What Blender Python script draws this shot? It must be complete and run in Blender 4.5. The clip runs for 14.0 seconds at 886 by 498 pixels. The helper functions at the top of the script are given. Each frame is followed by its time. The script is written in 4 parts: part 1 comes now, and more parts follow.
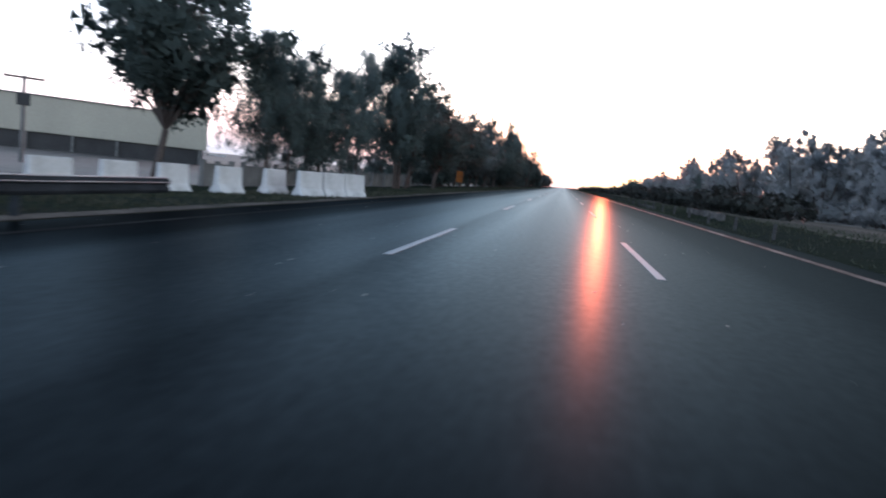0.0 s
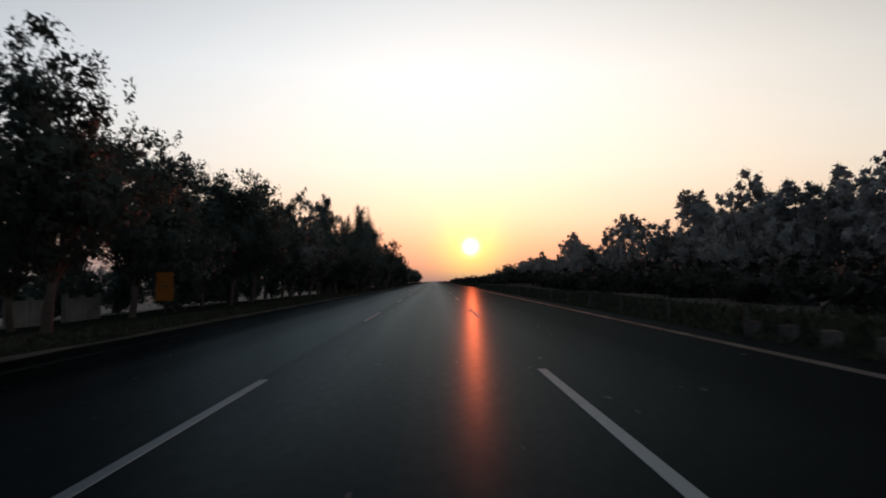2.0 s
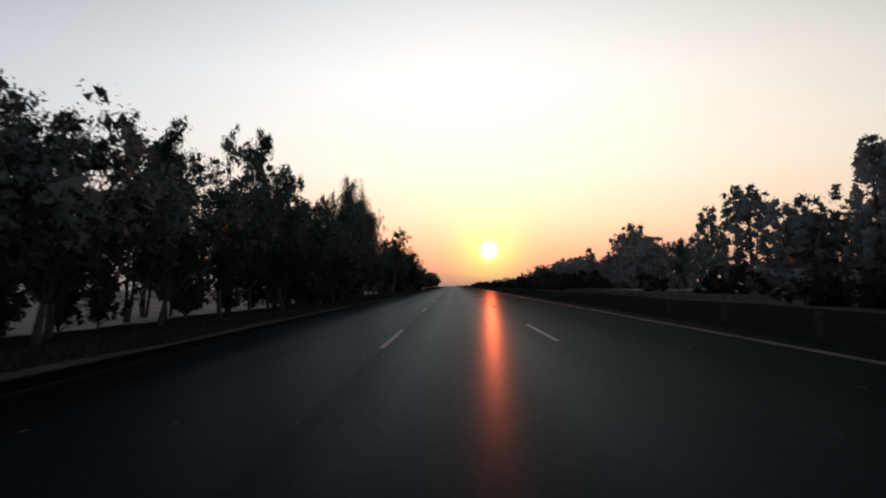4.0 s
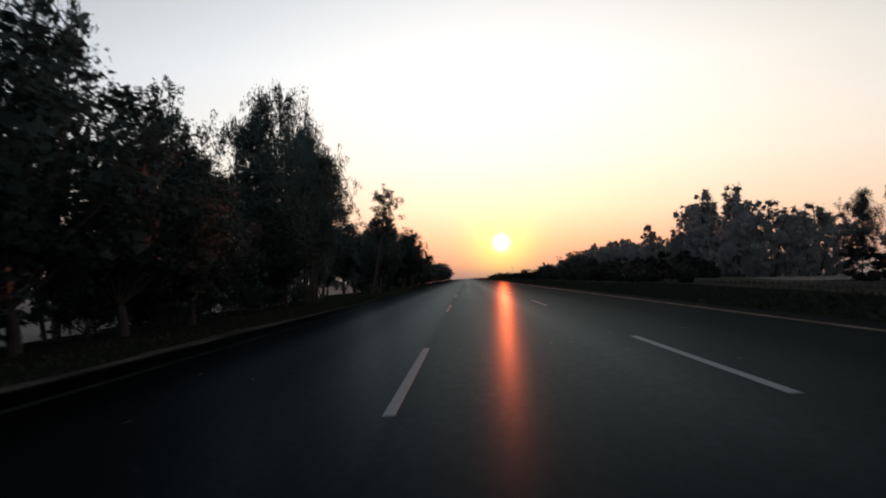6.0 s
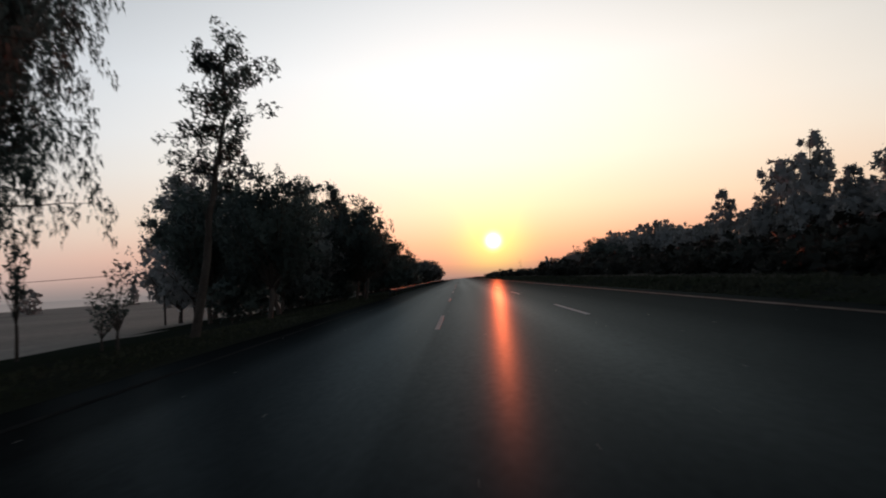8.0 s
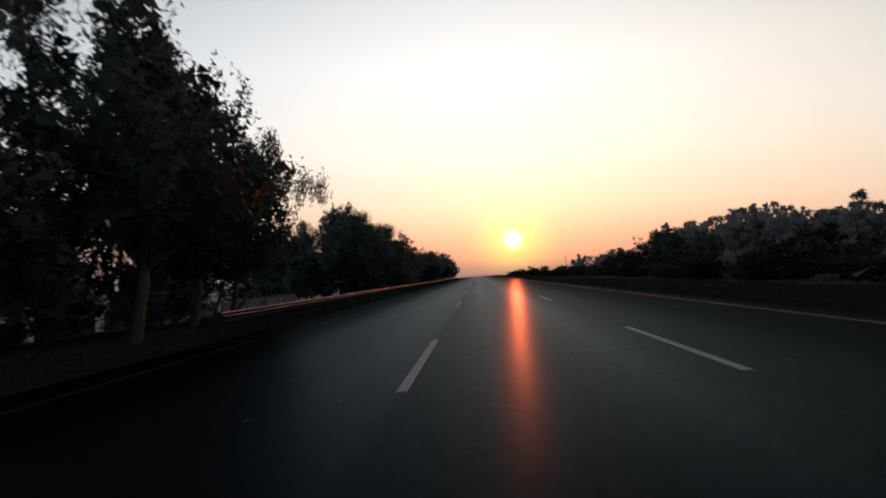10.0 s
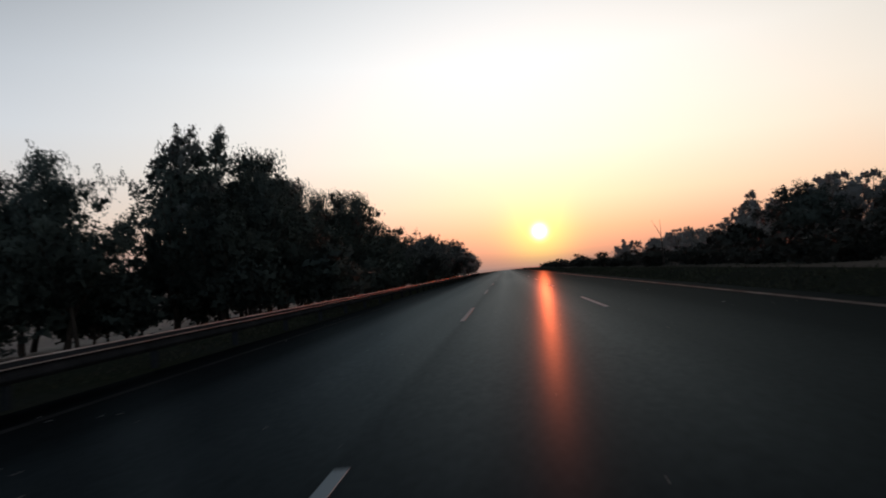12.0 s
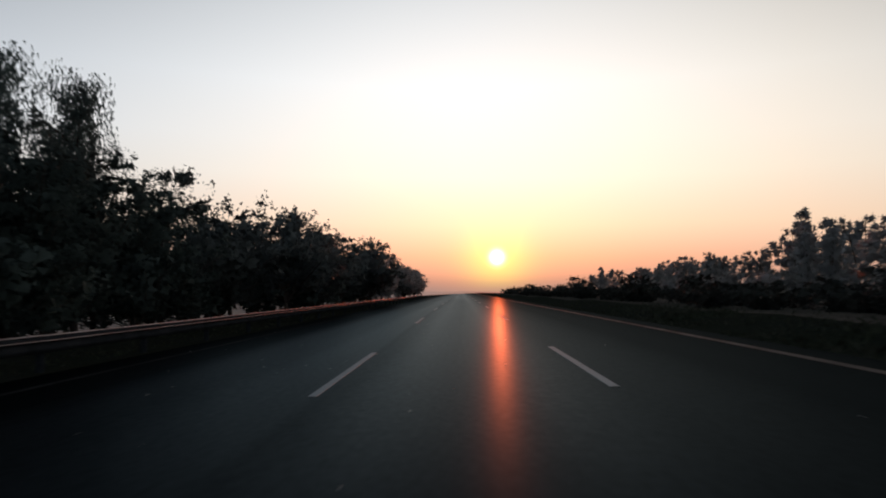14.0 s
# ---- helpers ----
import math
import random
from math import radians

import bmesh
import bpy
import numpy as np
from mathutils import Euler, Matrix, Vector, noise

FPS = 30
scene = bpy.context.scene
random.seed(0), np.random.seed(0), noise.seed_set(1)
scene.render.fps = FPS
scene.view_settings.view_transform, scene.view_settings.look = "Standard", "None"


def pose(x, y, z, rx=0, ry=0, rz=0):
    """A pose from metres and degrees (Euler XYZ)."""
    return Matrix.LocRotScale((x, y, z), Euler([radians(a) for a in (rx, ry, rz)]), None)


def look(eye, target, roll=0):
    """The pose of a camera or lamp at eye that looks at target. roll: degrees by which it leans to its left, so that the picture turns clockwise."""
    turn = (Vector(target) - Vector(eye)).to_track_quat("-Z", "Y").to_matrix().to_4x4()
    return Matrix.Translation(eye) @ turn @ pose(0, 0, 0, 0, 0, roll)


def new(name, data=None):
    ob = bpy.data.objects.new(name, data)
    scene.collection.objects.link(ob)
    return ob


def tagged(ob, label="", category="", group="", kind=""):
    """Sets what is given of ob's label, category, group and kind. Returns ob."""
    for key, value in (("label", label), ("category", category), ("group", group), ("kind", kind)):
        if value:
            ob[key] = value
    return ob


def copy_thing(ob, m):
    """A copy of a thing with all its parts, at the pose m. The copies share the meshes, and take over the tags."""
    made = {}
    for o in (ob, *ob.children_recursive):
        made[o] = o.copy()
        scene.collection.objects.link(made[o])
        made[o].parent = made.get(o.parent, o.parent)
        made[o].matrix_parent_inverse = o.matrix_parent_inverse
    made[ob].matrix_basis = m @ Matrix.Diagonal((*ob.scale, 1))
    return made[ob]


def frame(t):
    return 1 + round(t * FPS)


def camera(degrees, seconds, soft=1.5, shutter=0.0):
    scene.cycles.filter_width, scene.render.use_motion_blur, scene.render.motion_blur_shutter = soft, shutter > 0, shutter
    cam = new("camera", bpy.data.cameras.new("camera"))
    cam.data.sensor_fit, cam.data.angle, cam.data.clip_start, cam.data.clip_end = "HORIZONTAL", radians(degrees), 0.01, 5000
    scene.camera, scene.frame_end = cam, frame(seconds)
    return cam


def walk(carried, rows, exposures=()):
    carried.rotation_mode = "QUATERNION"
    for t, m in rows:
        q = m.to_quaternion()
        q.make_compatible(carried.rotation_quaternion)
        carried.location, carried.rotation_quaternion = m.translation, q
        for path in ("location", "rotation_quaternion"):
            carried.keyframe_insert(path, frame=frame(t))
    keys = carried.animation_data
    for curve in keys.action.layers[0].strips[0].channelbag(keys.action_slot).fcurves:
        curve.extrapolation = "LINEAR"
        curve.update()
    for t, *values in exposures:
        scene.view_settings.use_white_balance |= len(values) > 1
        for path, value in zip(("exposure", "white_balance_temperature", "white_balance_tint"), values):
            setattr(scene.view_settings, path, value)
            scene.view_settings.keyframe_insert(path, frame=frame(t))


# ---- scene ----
cam = camera(68.0, 14.0, soft=1.9, shutter=0.2)

# t, x, y, z, yaw, pitch, roll
PATH = [
    (0.0, 0.438, -8.700, 1.124, 10.45, -6.62, -6.55),
    (0.5, 0.449, 1.700, 1.181, 3.00, -9.21, -3.19),
    (1.0, 0.502, 12.200, 1.220, 4.25, -6.51, -3.07),
    (1.5, 0.476, 22.450, 1.262, 1.05, 1.68, -1.82),
    (2.0, 0.407, 33.000, 1.246, -0.71, 2.73, -0.37),
    (2.5, 0.294, 43.800, 1.239, 0.13, 2.23, 0.78),
    (3.0, 0.115, 54.700, 1.253, 0.69, 2.79, -0.46),
    (5.5, -0.951, 109.000, 1.219, 1.76, 3.19, 0.98),
    (6.0, -1.090, 120.000, 1.176, 2.03, 2.50, 1.11),
    (6.5, -1.194, 130.900, 1.182, 2.11, 2.27, 0.87),
    (7.0, -1.244, 141.900, 1.171, 1.81, 2.39, 0.89),
    (7.5, -1.237, 153.000, 1.171, 1.57, 2.66, 3.44),
    (8.0, -1.201, 164.200, 1.165, 1.46, 2.50, 3.38),
    (10.5, -0.903, 220.100, 1.165, 3.52, 2.30, 1.18),
    (11.0, -0.841, 231.200, 1.196, 4.10, 2.76, 1.30),
    (11.5, -0.732, 242.200, 1.188, 4.91, 2.70, 3.79),
    (12.0, -0.622, 253.300, 1.221, 5.47, 1.99, 3.76),
    (12.5, -0.455, 264.500, 1.170, 4.45, 1.22, 0.71),
    (13.0, -0.308, 275.800, 1.174, 1.55, 1.75, 0.24),
    (13.5, -0.174, 287.000, 1.218, -0.23, 5.79, -1.16),
    (14.0, -0.022, 298.000, 1.218, 1.58, 3.66, -0.34),
]
walk(cam, [(t, pose(x, y, z, 90 + p, r, w)) for t, x, y, z, w, p, r in PATH],
     exposures=[(0.0, 2.15, 5450, 10), (0.5, 2.1, 5450, 10), (1.0, 1.75, 5600, 10), (1.45, 0.0, 6500, 10), (3.0, 0.0, 6500, 10),
                (5.5, 0.05, 6500, 10), (6.5, 0.12, 6500, 10), (7.5, 0.1, 6500, 10), (8.2, 0.0, 6500, 10), (14.0, 0.0, 6500, 10)])

# ---- sky and sun ----
SUN_AZ, SUN_EL = radians(3.1), radians(2.95)
SUN_DIR = Vector((math.sin(SUN_AZ) * math.cos(SUN_EL), math.cos(SUN_AZ) * math.cos(SUN_EL), math.sin(SUN_EL)))


def ramp(nt, stops, fac):
    node = nt.nodes.new("ShaderNodeValToRGB")
    el = node.color_ramp.elements
    while len(el) > 1:
        el.remove(el[-1])
    el[0].position, el[0].color = stops[0][0], (*stops[0][1], 1)
    for p, c in stops[1:]:
        e = el.new(p)
        e.color = (*c, 1)
    nt.links.new(fac, node.inputs[0])
    return node.outputs[0]


def math_node(nt, op, a, b=None, clamp=False):
    node = nt.nodes.new("ShaderNodeMath")
    node.operation, node.use_clamp = op, clamp
    for i, v in enumerate((a, b)):
        if v is None:
            continue
        if isinstance(v, (int, float)):
            node.inputs[i].default_value = v
        else:
            nt.links.new(v, node.inputs[i])
    return node.outputs[0]


def build_world():
    world = bpy.data.worlds.new("dawn_sky")
    scene.world = world
    world.use_nodes = True
    nt = world.node_tree
    nt.nodes.clear()
    out = nt.nodes.new("ShaderNodeOutputWorld")
    sky = nt.nodes.new("ShaderNodeTexSky")
    sky.sky_type, sky.sun_disc = "NISHITA", False
    sky.sun_elevation, sky.sun_rotation = SUN_EL, SUN_AZ
    sky.dust_density, sky.air_density, sky.altitude = 4.0, 1.2, 200
    day = nt.nodes.new("ShaderNodeBackground")
    day.inputs[1].default_value = 0.01
    nt.links.new(sky.outputs[0], day.inputs[0])
    co = nt.nodes.new("ShaderNodeTexCoord")
    sep = nt.nodes.new("ShaderNodeSeparateXYZ")
    nt.links.new(co.outputs["Generated"], sep.inputs[0])
    # hazy dawn sky: colour by height above the horizon, fading away from the sun
    height = ramp(nt, [(0.0, (0.36, 0.22, 0.185)), (0.014, (0.45, 0.25, 0.20)), (0.03, (0.66, 0.33, 0.25)), (0.052, (0.89, 0.45, 0.31)),
                       (0.10, (1.0, 0.74, 0.55)), (0.17, (1.06, 0.96, 0.83)), (0.30, (1.10, 1.10, 1.08)),
                       (0.44, (0.93, 0.96, 0.98)), (0.60, (0.16, 0.185, 0.215)), (0.75, (0.05, 0.06, 0.075)), (1.0, (0.02, 0.026, 0.034))], sep.outputs[2])
    dot = nt.nodes.new("ShaderNodeVectorMath")
    dot.operation = "DOT_PRODUCT"
    dot.inputs[1].default_value = SUN_DIR
    nt.links.new(co.outputs["Generated"], dot.inputs[0])
    facing = math_node(nt, "MAXIMUM", dot.outputs["Value"], 0.0)
    # away from the sun the haze turns to a dim blue-grey
    away = ramp(nt, [(0.0, (0.36, 0.31, 0.29)), (0.03, (0.55, 0.45, 0.40)), (0.08, (0.64, 0.56, 0.50)), (0.22, (0.52, 0.56, 0.61)), (0.5, (0.06, 0.072, 0.09)), (1.0, (0.02, 0.026, 0.034))], sep.outputs[2])
    west = ramp(nt, [(0.30, (1.02, 1.12, 1.22)), (0.66, (1.0, 1.0, 1.0))], math_node(nt, "ADD", math_node(nt, "MULTIPLY", dot.outputs["Value"], 0.5), 0.5))
    dusk = nt.nodes.new("ShaderNodeMix")
    dusk.data_type, dusk.blend_type = "RGBA", "MULTIPLY"
    dusk.inputs[0].default_value = 1.0
    nt.links.new(away, dusk.inputs[6])
    nt.links.new(west, dusk.inputs[7])
    turn = nt.nodes.new("ShaderNodeMix")
    turn.data_type = "RGBA"
    nt.links.new(math_node(nt, "POWER", facing, 4.5), turn.inputs[0])
    nt.links.new(dusk.outputs[2], turn.inputs[6])
    nt.links.new(height, turn.inputs[7])
    # warmer towards the south-east, cooler on the other side
    cast = nt.nodes.new("ShaderNodeMix")
    cast.data_type, cast.blend_type = "RGBA", "MULTIPLY"
    cast.inputs[0].default_value = 1.0
    nt.links.new(turn.outputs[2], cast.inputs[6])
    across = math_node(nt, "ADD", math_node(nt, "MULTIPLY", sep.outputs[0], 0.5), 0.5)
    nt.links.new(ramp(nt, [(0.2, (0.97, 1.0, 1.04)), (0.5, (1.0, 1.0, 1.0)), (0.72, (1.06, 0.985, 0.90))], across), cast.inputs[7])
    total = cast.outputs[2]
    # aureole round the low sun
    for power, colour in ((40.0, (0.20, 0.07, 0.03)), (130.0, (0.10, 0.02, 0.0)), (1000.0, (0.32, 0.45, 0.0)), (26000.0, (5.0, 4.2, 3.0))):
        lobe = math_node(nt, "POWER", facing, power)
        mix = nt.nodes.new("ShaderNodeMix")
        mix.data_type, mix.blend_type = "RGBA", "ADD"
        nt.links.new(lobe, mix.inputs[0])
        nt.links.new(total, mix.inputs[6])
        mix.inputs[7].default_value = (*colour, 1)
        total = mix.outputs[2]
    haze = nt.nodes.new("ShaderNodeBackground")
    nt.links.new(total, haze.inputs[0])
    haze.inputs[1].default_value = 1.0
    add = nt.nodes.new("ShaderNodeAddShader")
    nt.links.new(day.outputs[0], add.inputs[0])
    nt.links.new(haze.outputs[0], add.inputs[1])
    nt.links.new(add.outputs[0], out.inputs[0])


build_world()
sun = bpy.data.lights.new("sun", "SUN")
sun.energy, sun.angle, sun.color = 0.55, radians(0.6), (1.0, 0.115, 0.03)
sun_ob = new("sun", sun)
sun_ob.matrix_world = look(SUN_DIR * 100, (0, 0, 0))


# ---- materials ----
def material(name, base, rough=0.8, spread=0.25, scale=3.0, fine=40.0, bump=0.3, metal=0.0, specular=0.5,
             second=None, translucent=0.0, per_object=0.0, stretch=(1, 1, 1), sheen=None, wear_vignette=None):
    mat = bpy.data.materials.new(name)
    mat.use_nodes = True
    nt = mat.node_tree
    nt.nodes.clear()
    out = nt.nodes.new("ShaderNodeOutputMaterial")
    bsdf = nt.nodes.new("ShaderNodeBsdfPrincipled")
    co = nt.nodes.new("ShaderNodeTexCoord")
    big = nt.nodes.new("ShaderNodeTexNoise")
    big.inputs["Scale"].default_value, big.inputs["Detail"].default_value = scale, 5
    small = nt.nodes.new("ShaderNodeTexNoise")
    small.inputs["Scale"].default_value, small.inputs["Detail"].default_value = fine, 3
    along = nt.nodes.new("ShaderNodeMapping")
    along.inputs["Scale"].default_value = stretch
    nt.links.new(co.outputs["Object"], along.inputs[0])
    nt.links.new(along.outputs[0], big.inputs["Vector"])
    nt.links.new(co.outputs["Object"], small.inputs["Vector"])
    second = second or tuple(c * (1 - 2 * spread) for c in base)
    colour = ramp(nt, [(0.3, second), (0.7, base)], big.outputs["Fac"])
    grain = nt.nodes.new("ShaderNodeMix")
    grain.data_type, grain.blend_type = "RGBA", "MULTIPLY"
    grain.inputs[0].default_value = 0.7
    shade = ramp(nt, [(0.3, (1 - spread,) * 3), (0.7, (1 + spread,) * 3)], small.outputs["Fac"])
    nt.links.new(colour, grain.inputs[6])
    nt.links.new(shade, grain.inputs[7])
    col = grain.outputs[2]
    worn = None
    if wear_vignette:
        # polished lanes and wheel tracks by x; the dark sides paint in lens vignetting
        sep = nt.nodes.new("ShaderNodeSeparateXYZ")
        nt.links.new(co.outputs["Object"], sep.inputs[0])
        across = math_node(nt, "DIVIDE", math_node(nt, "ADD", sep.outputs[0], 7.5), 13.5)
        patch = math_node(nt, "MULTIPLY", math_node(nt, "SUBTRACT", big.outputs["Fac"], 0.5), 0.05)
        worn = ramp(nt, [(p, (v,) * 3) for p, v in wear_vignette], math_node(nt, "ADD", across, patch))
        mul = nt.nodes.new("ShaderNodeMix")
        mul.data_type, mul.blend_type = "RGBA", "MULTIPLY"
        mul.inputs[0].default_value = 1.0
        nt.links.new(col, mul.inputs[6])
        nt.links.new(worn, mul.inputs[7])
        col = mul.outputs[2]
    if per_object:
        info = nt.nodes.new("ShaderNodeObjectInfo")
        hsv = nt.nodes.new("ShaderNodeHueSaturation")
        val = math_node(nt, "ADD", math_node(nt, "MULTIPLY", info.outputs["Random"], per_object), 1 - per_object / 2)
        nt.links.new(val, hsv.inputs["Value"])
        nt.links.new(col, hsv.inputs["Color"])
        col = hsv.outputs[0]
    nt.links.new(col, bsdf.inputs["Base Color"])
    bsdf.inputs["Roughness"].default_value = rough
    bsdf.inputs["Metallic"].default_value = metal
    bsdf.inputs["Specular IOR Level"].default_value = specular
    if bump:
        b = nt.nodes.new("ShaderNodeBump")
        b.inputs["Strength"].default_value, b.inputs["Distance"].default_value = bump, 0.02
        nt.links.new(small.outputs["Fac"], b.inputs["Height"])
        nt.links.new(b.outputs[0], bsdf.inputs["Normal"])
    last = bsdf.outputs[0]
    if translucent:
        tr = nt.nodes.new("ShaderNodeBsdfTranslucent")
        nt.links.new(col, tr.inputs[0])
        mix = nt.nodes.new("ShaderNodeMixShader")
        mix.inputs[0].default_value = translucent
        nt.links.new(last, mix.inputs[1])
        nt.links.new(tr.outputs[0], mix.inputs[2])
        last = mix.outputs[0]
    if sheen:
        # worn polished stone tips: a small share of gloss that grows at grazing angles
        gloss = nt.nodes.new("ShaderNodeBsdfGlossy")
        gloss.inputs["Roughness"].default_value = sheen[0]
        fres = nt.nodes.new("ShaderNodeFresnel")
        fres.inputs[0].default_value = 1.4
        mix = nt.nodes.new("ShaderNodeMixShader")
        share = math_node(nt, "MULTIPLY", math_node(nt, "POWER", fres.outputs[0], 1.5), sheen[1])
        gloss.inputs["Color"].default_value = (0.62, 0.82, 0.95, 1)
        # the same mask, painted vignetting included, dims the gloss towards the road's sides
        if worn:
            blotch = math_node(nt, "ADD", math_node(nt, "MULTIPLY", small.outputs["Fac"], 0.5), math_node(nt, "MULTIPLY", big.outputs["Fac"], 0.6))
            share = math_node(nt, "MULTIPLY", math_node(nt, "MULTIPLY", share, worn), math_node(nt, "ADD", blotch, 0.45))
        nt.links.new(share, mix.inputs[0])
        nt.links.new(last, mix.inputs[1])
        nt.links.new(gloss.outputs[0], mix.inputs[2])
        last = mix.outputs[0]
    nt.links.new(last, out.inputs[0])
    return mat


ASPHALT = material("asphalt", (0.0105, 0.0130, 0.0149), rough=0.9, spread=0.42, scale=0.5, fine=11, bump=0.3, specular=0.0, second=(0.0065, 0.0085, 0.0098),
                   stretch=(1, 0.03, 1), sheen=(0.33, 0.195), wear_vignette=((0.0, 0.14), (0.07, 0.18), (0.16, 0.28), (0.22, 0.6), (0.28, 0.7), (0.35, 0.9), (0.412, 0.93), (0.424, 0.76), (0.49, 1.12), (0.555, 0.95), (0.62, 1.1), (0.69, 0.64), (0.76, 0.42), (0.83, 0.24), (0.89, 0.2), (1.0, 0.12)))
PAINT = material("road_paint", (0.08, 0.083, 0.086), bump=0, rough=0.8, spread=0.3, scale=2.5, fine=30, second=(0.045, 0.047, 0.05), specular=0.05, sheen=(0.5, 0.2))
THIN_PAINT = material("thin_road_paint", (0.054, 0.056, 0.058), bump=0, rough=0.8, spread=0.35, scale=3.5, fine=30, second=(0.024, 0.0255, 0.027), specular=0.05, sheen=(0.5, 0.2))
EDGE_PAINT = material("worn_edge_paint", (0.20, 0.19, 0.175), bump=0, rough=0.9, spread=0.3, scale=0.8, fine=20, second=(0.06, 0.06, 0.056), specular=0.05)
FAINT_PAINT = material("faded_edge_paint", (0.036, 0.039, 0.040), bump=0, rough=0.9, spread=0.3, scale=0.8, fine=20, second=(0.02, 0.022, 0.023), specular=0.0)
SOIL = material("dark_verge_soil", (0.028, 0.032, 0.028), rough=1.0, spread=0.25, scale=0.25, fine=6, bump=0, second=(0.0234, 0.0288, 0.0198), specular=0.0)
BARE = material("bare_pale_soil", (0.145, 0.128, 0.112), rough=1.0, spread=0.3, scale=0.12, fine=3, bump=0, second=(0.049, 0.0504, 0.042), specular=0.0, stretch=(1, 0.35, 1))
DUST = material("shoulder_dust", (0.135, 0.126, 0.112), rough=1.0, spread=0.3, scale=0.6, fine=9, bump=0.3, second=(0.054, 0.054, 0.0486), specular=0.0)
# field tone lifted: the mist above it is put into this colour
FIELD = material("misted_field", (0.225, 0.205, 0.185), rough=0.7, spread=0.25, scale=0.05, fine=1.5, bump=0.0, second=(0.15, 0.138, 0.125), specular=0.05)
GRASS = material("grass_blades", (0.0396, 0.0486, 0.0306), rough=0.9, spread=0.3, scale=0.4, fine=8, bump=0, second=(0.0576, 0.0576, 0.0432), specular=0.0)
# leaf colour paled so that haze is painted into the distant trees
LEAF_HAZED = material("hazed_leaves", (0.335, 0.352, 0.36), rough=0.7, specular=0.3, spread=0.12, scale=0.4, fine=5, bump=0, translucent=0.5, per_object=0.2)
# greyer leaf copy: a weaker haze in the colour, for trees set back
LEAF_GREY = material("half_hazed_leaves", (0.15, 0.173, 0.173), rough=0.7, specular=0.2, spread=0.2, scale=0.4, fine=5, bump=0, translucent=0.15, per_object=0.3)
LEAF_EUC = material("eucalyptus_leaves", (0.112, 0.146, 0.141), rough=0.7, specular=0.1, spread=0.25, scale=0.5, fine=5, bump=0, translucent=0.25, per_object=0.4)
LEAF_BROAD = material("broad_leaves", (0.098, 0.128, 0.119), rough=0.7, specular=0.1, spread=0.25, scale=0.6, fine=5, bump=0, translucent=0.25, per_object=0.4)
LEAF_BUSH = material("bush_leaves", (0.054, 0.060, 0.052), rough=0.8, spread=0.3, scale=0.8, fine=6, bump=0, translucent=0.08, per_object=0.3, specular=0.2)
BARK = material("bark", (0.077, 0.0658, 0.0588), rough=0.9, spread=0.3, scale=2, fine=14, bump=0.6, second=(0.056, 0.0448, 0.0392), specular=0.1)
CONCRETE = material("whitewashed_concrete", (0.56, 0.57, 0.56), rough=0.85, spread=0.12, scale=1.2, fine=12, bump=0.25, second=(0.36, 0.36, 0.345))
GREY_CONCRETE = material("grey_concrete", (0.165, 0.165, 0.158), rough=0.9, spread=0.2, scale=1.0, fine=14, bump=0.3, specular=0.2)
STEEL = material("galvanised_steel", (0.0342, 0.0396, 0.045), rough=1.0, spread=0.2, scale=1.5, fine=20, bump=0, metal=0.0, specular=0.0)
CLADDING = material("cream_cladding", (0.37, 0.35, 0.28), rough=0.7, spread=0.08, scale=0.15, fine=3, bump=0.05)
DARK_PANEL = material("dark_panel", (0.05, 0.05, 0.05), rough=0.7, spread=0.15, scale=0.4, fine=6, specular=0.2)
WORN_BAND = material("grimy_white_band", (0.10, 0.098, 0.095), rough=1.0, spread=0.3, scale=4, fine=20, specular=0.0, bump=0)
# pale tone that stands in for a highlight on the rail
EDGE_GLINT = material("edge_glint", (0.36, 0.38, 0.40), rough=0.55, spread=0.2, scale=1.0, fine=20, bump=0, metal=0.35)
SIGN_FACE = material("orange_sign_face", (0.21, 0.075, 0.01), rough=0.6, spread=0.15, scale=2, fine=20, bump=0, translucent=0.15, specular=0.2)
PALE_GRIT = material("pale_grit", (0.34, 0.34, 0.33), rough=0.8, spread=0.3, scale=5, fine=30, bump=0, specular=0.2)
STONE = material("kerb_stone", (0.10, 0.097, 0.093), rough=0.9, spread=0.25, scale=3, fine=18, per_object=0.5, specular=0.1)


# ---- mesh tools ----
def link_mesh(name, verts, faces, mat, parent=None, label="", smooth=False):
    me = bpy.data.meshes.new(name)
    me.from_pydata([tuple(v) for v in verts], [], [tuple(f) for f in faces])
    me.materials.append(mat)
    if smooth:
        me.shade_smooth()
    ob = new(name, me)
    if parent is not None:
        ob.parent = parent
    if label:
        tagged(ob, label)
    return ob


def part(name, bm, mat, parent=None, label=""):
    me = bpy.data.meshes.new(name)
    bm.to_mesh(me)
    bm.free()
    me.materials.append(mat)
    ob = new(name, me)
    if parent is not None:
        ob.parent = parent
    if label:
        tagged(ob, label)
    return ob


def box(bm, x0, y0, z0, x1, y1, z1, bevel=0.0):
    made = bmesh.ops.create_cube(bm, size=1.0)["verts"]
    for v in made:
        v.co = Vector((x0 + (v.co.x + 0.5) * (x1 - x0), y0 + (v.co.y + 0.5) * (y1 - y0), z0 + (v.co.z + 0.5) * (z1 - z0)))
    if bevel:
        edges = {e for v in made for e in v.link_edges}
        bmesh.ops.bevel(bm, geom=list(edges), offset=bevel, segments=1, affect="EDGES")


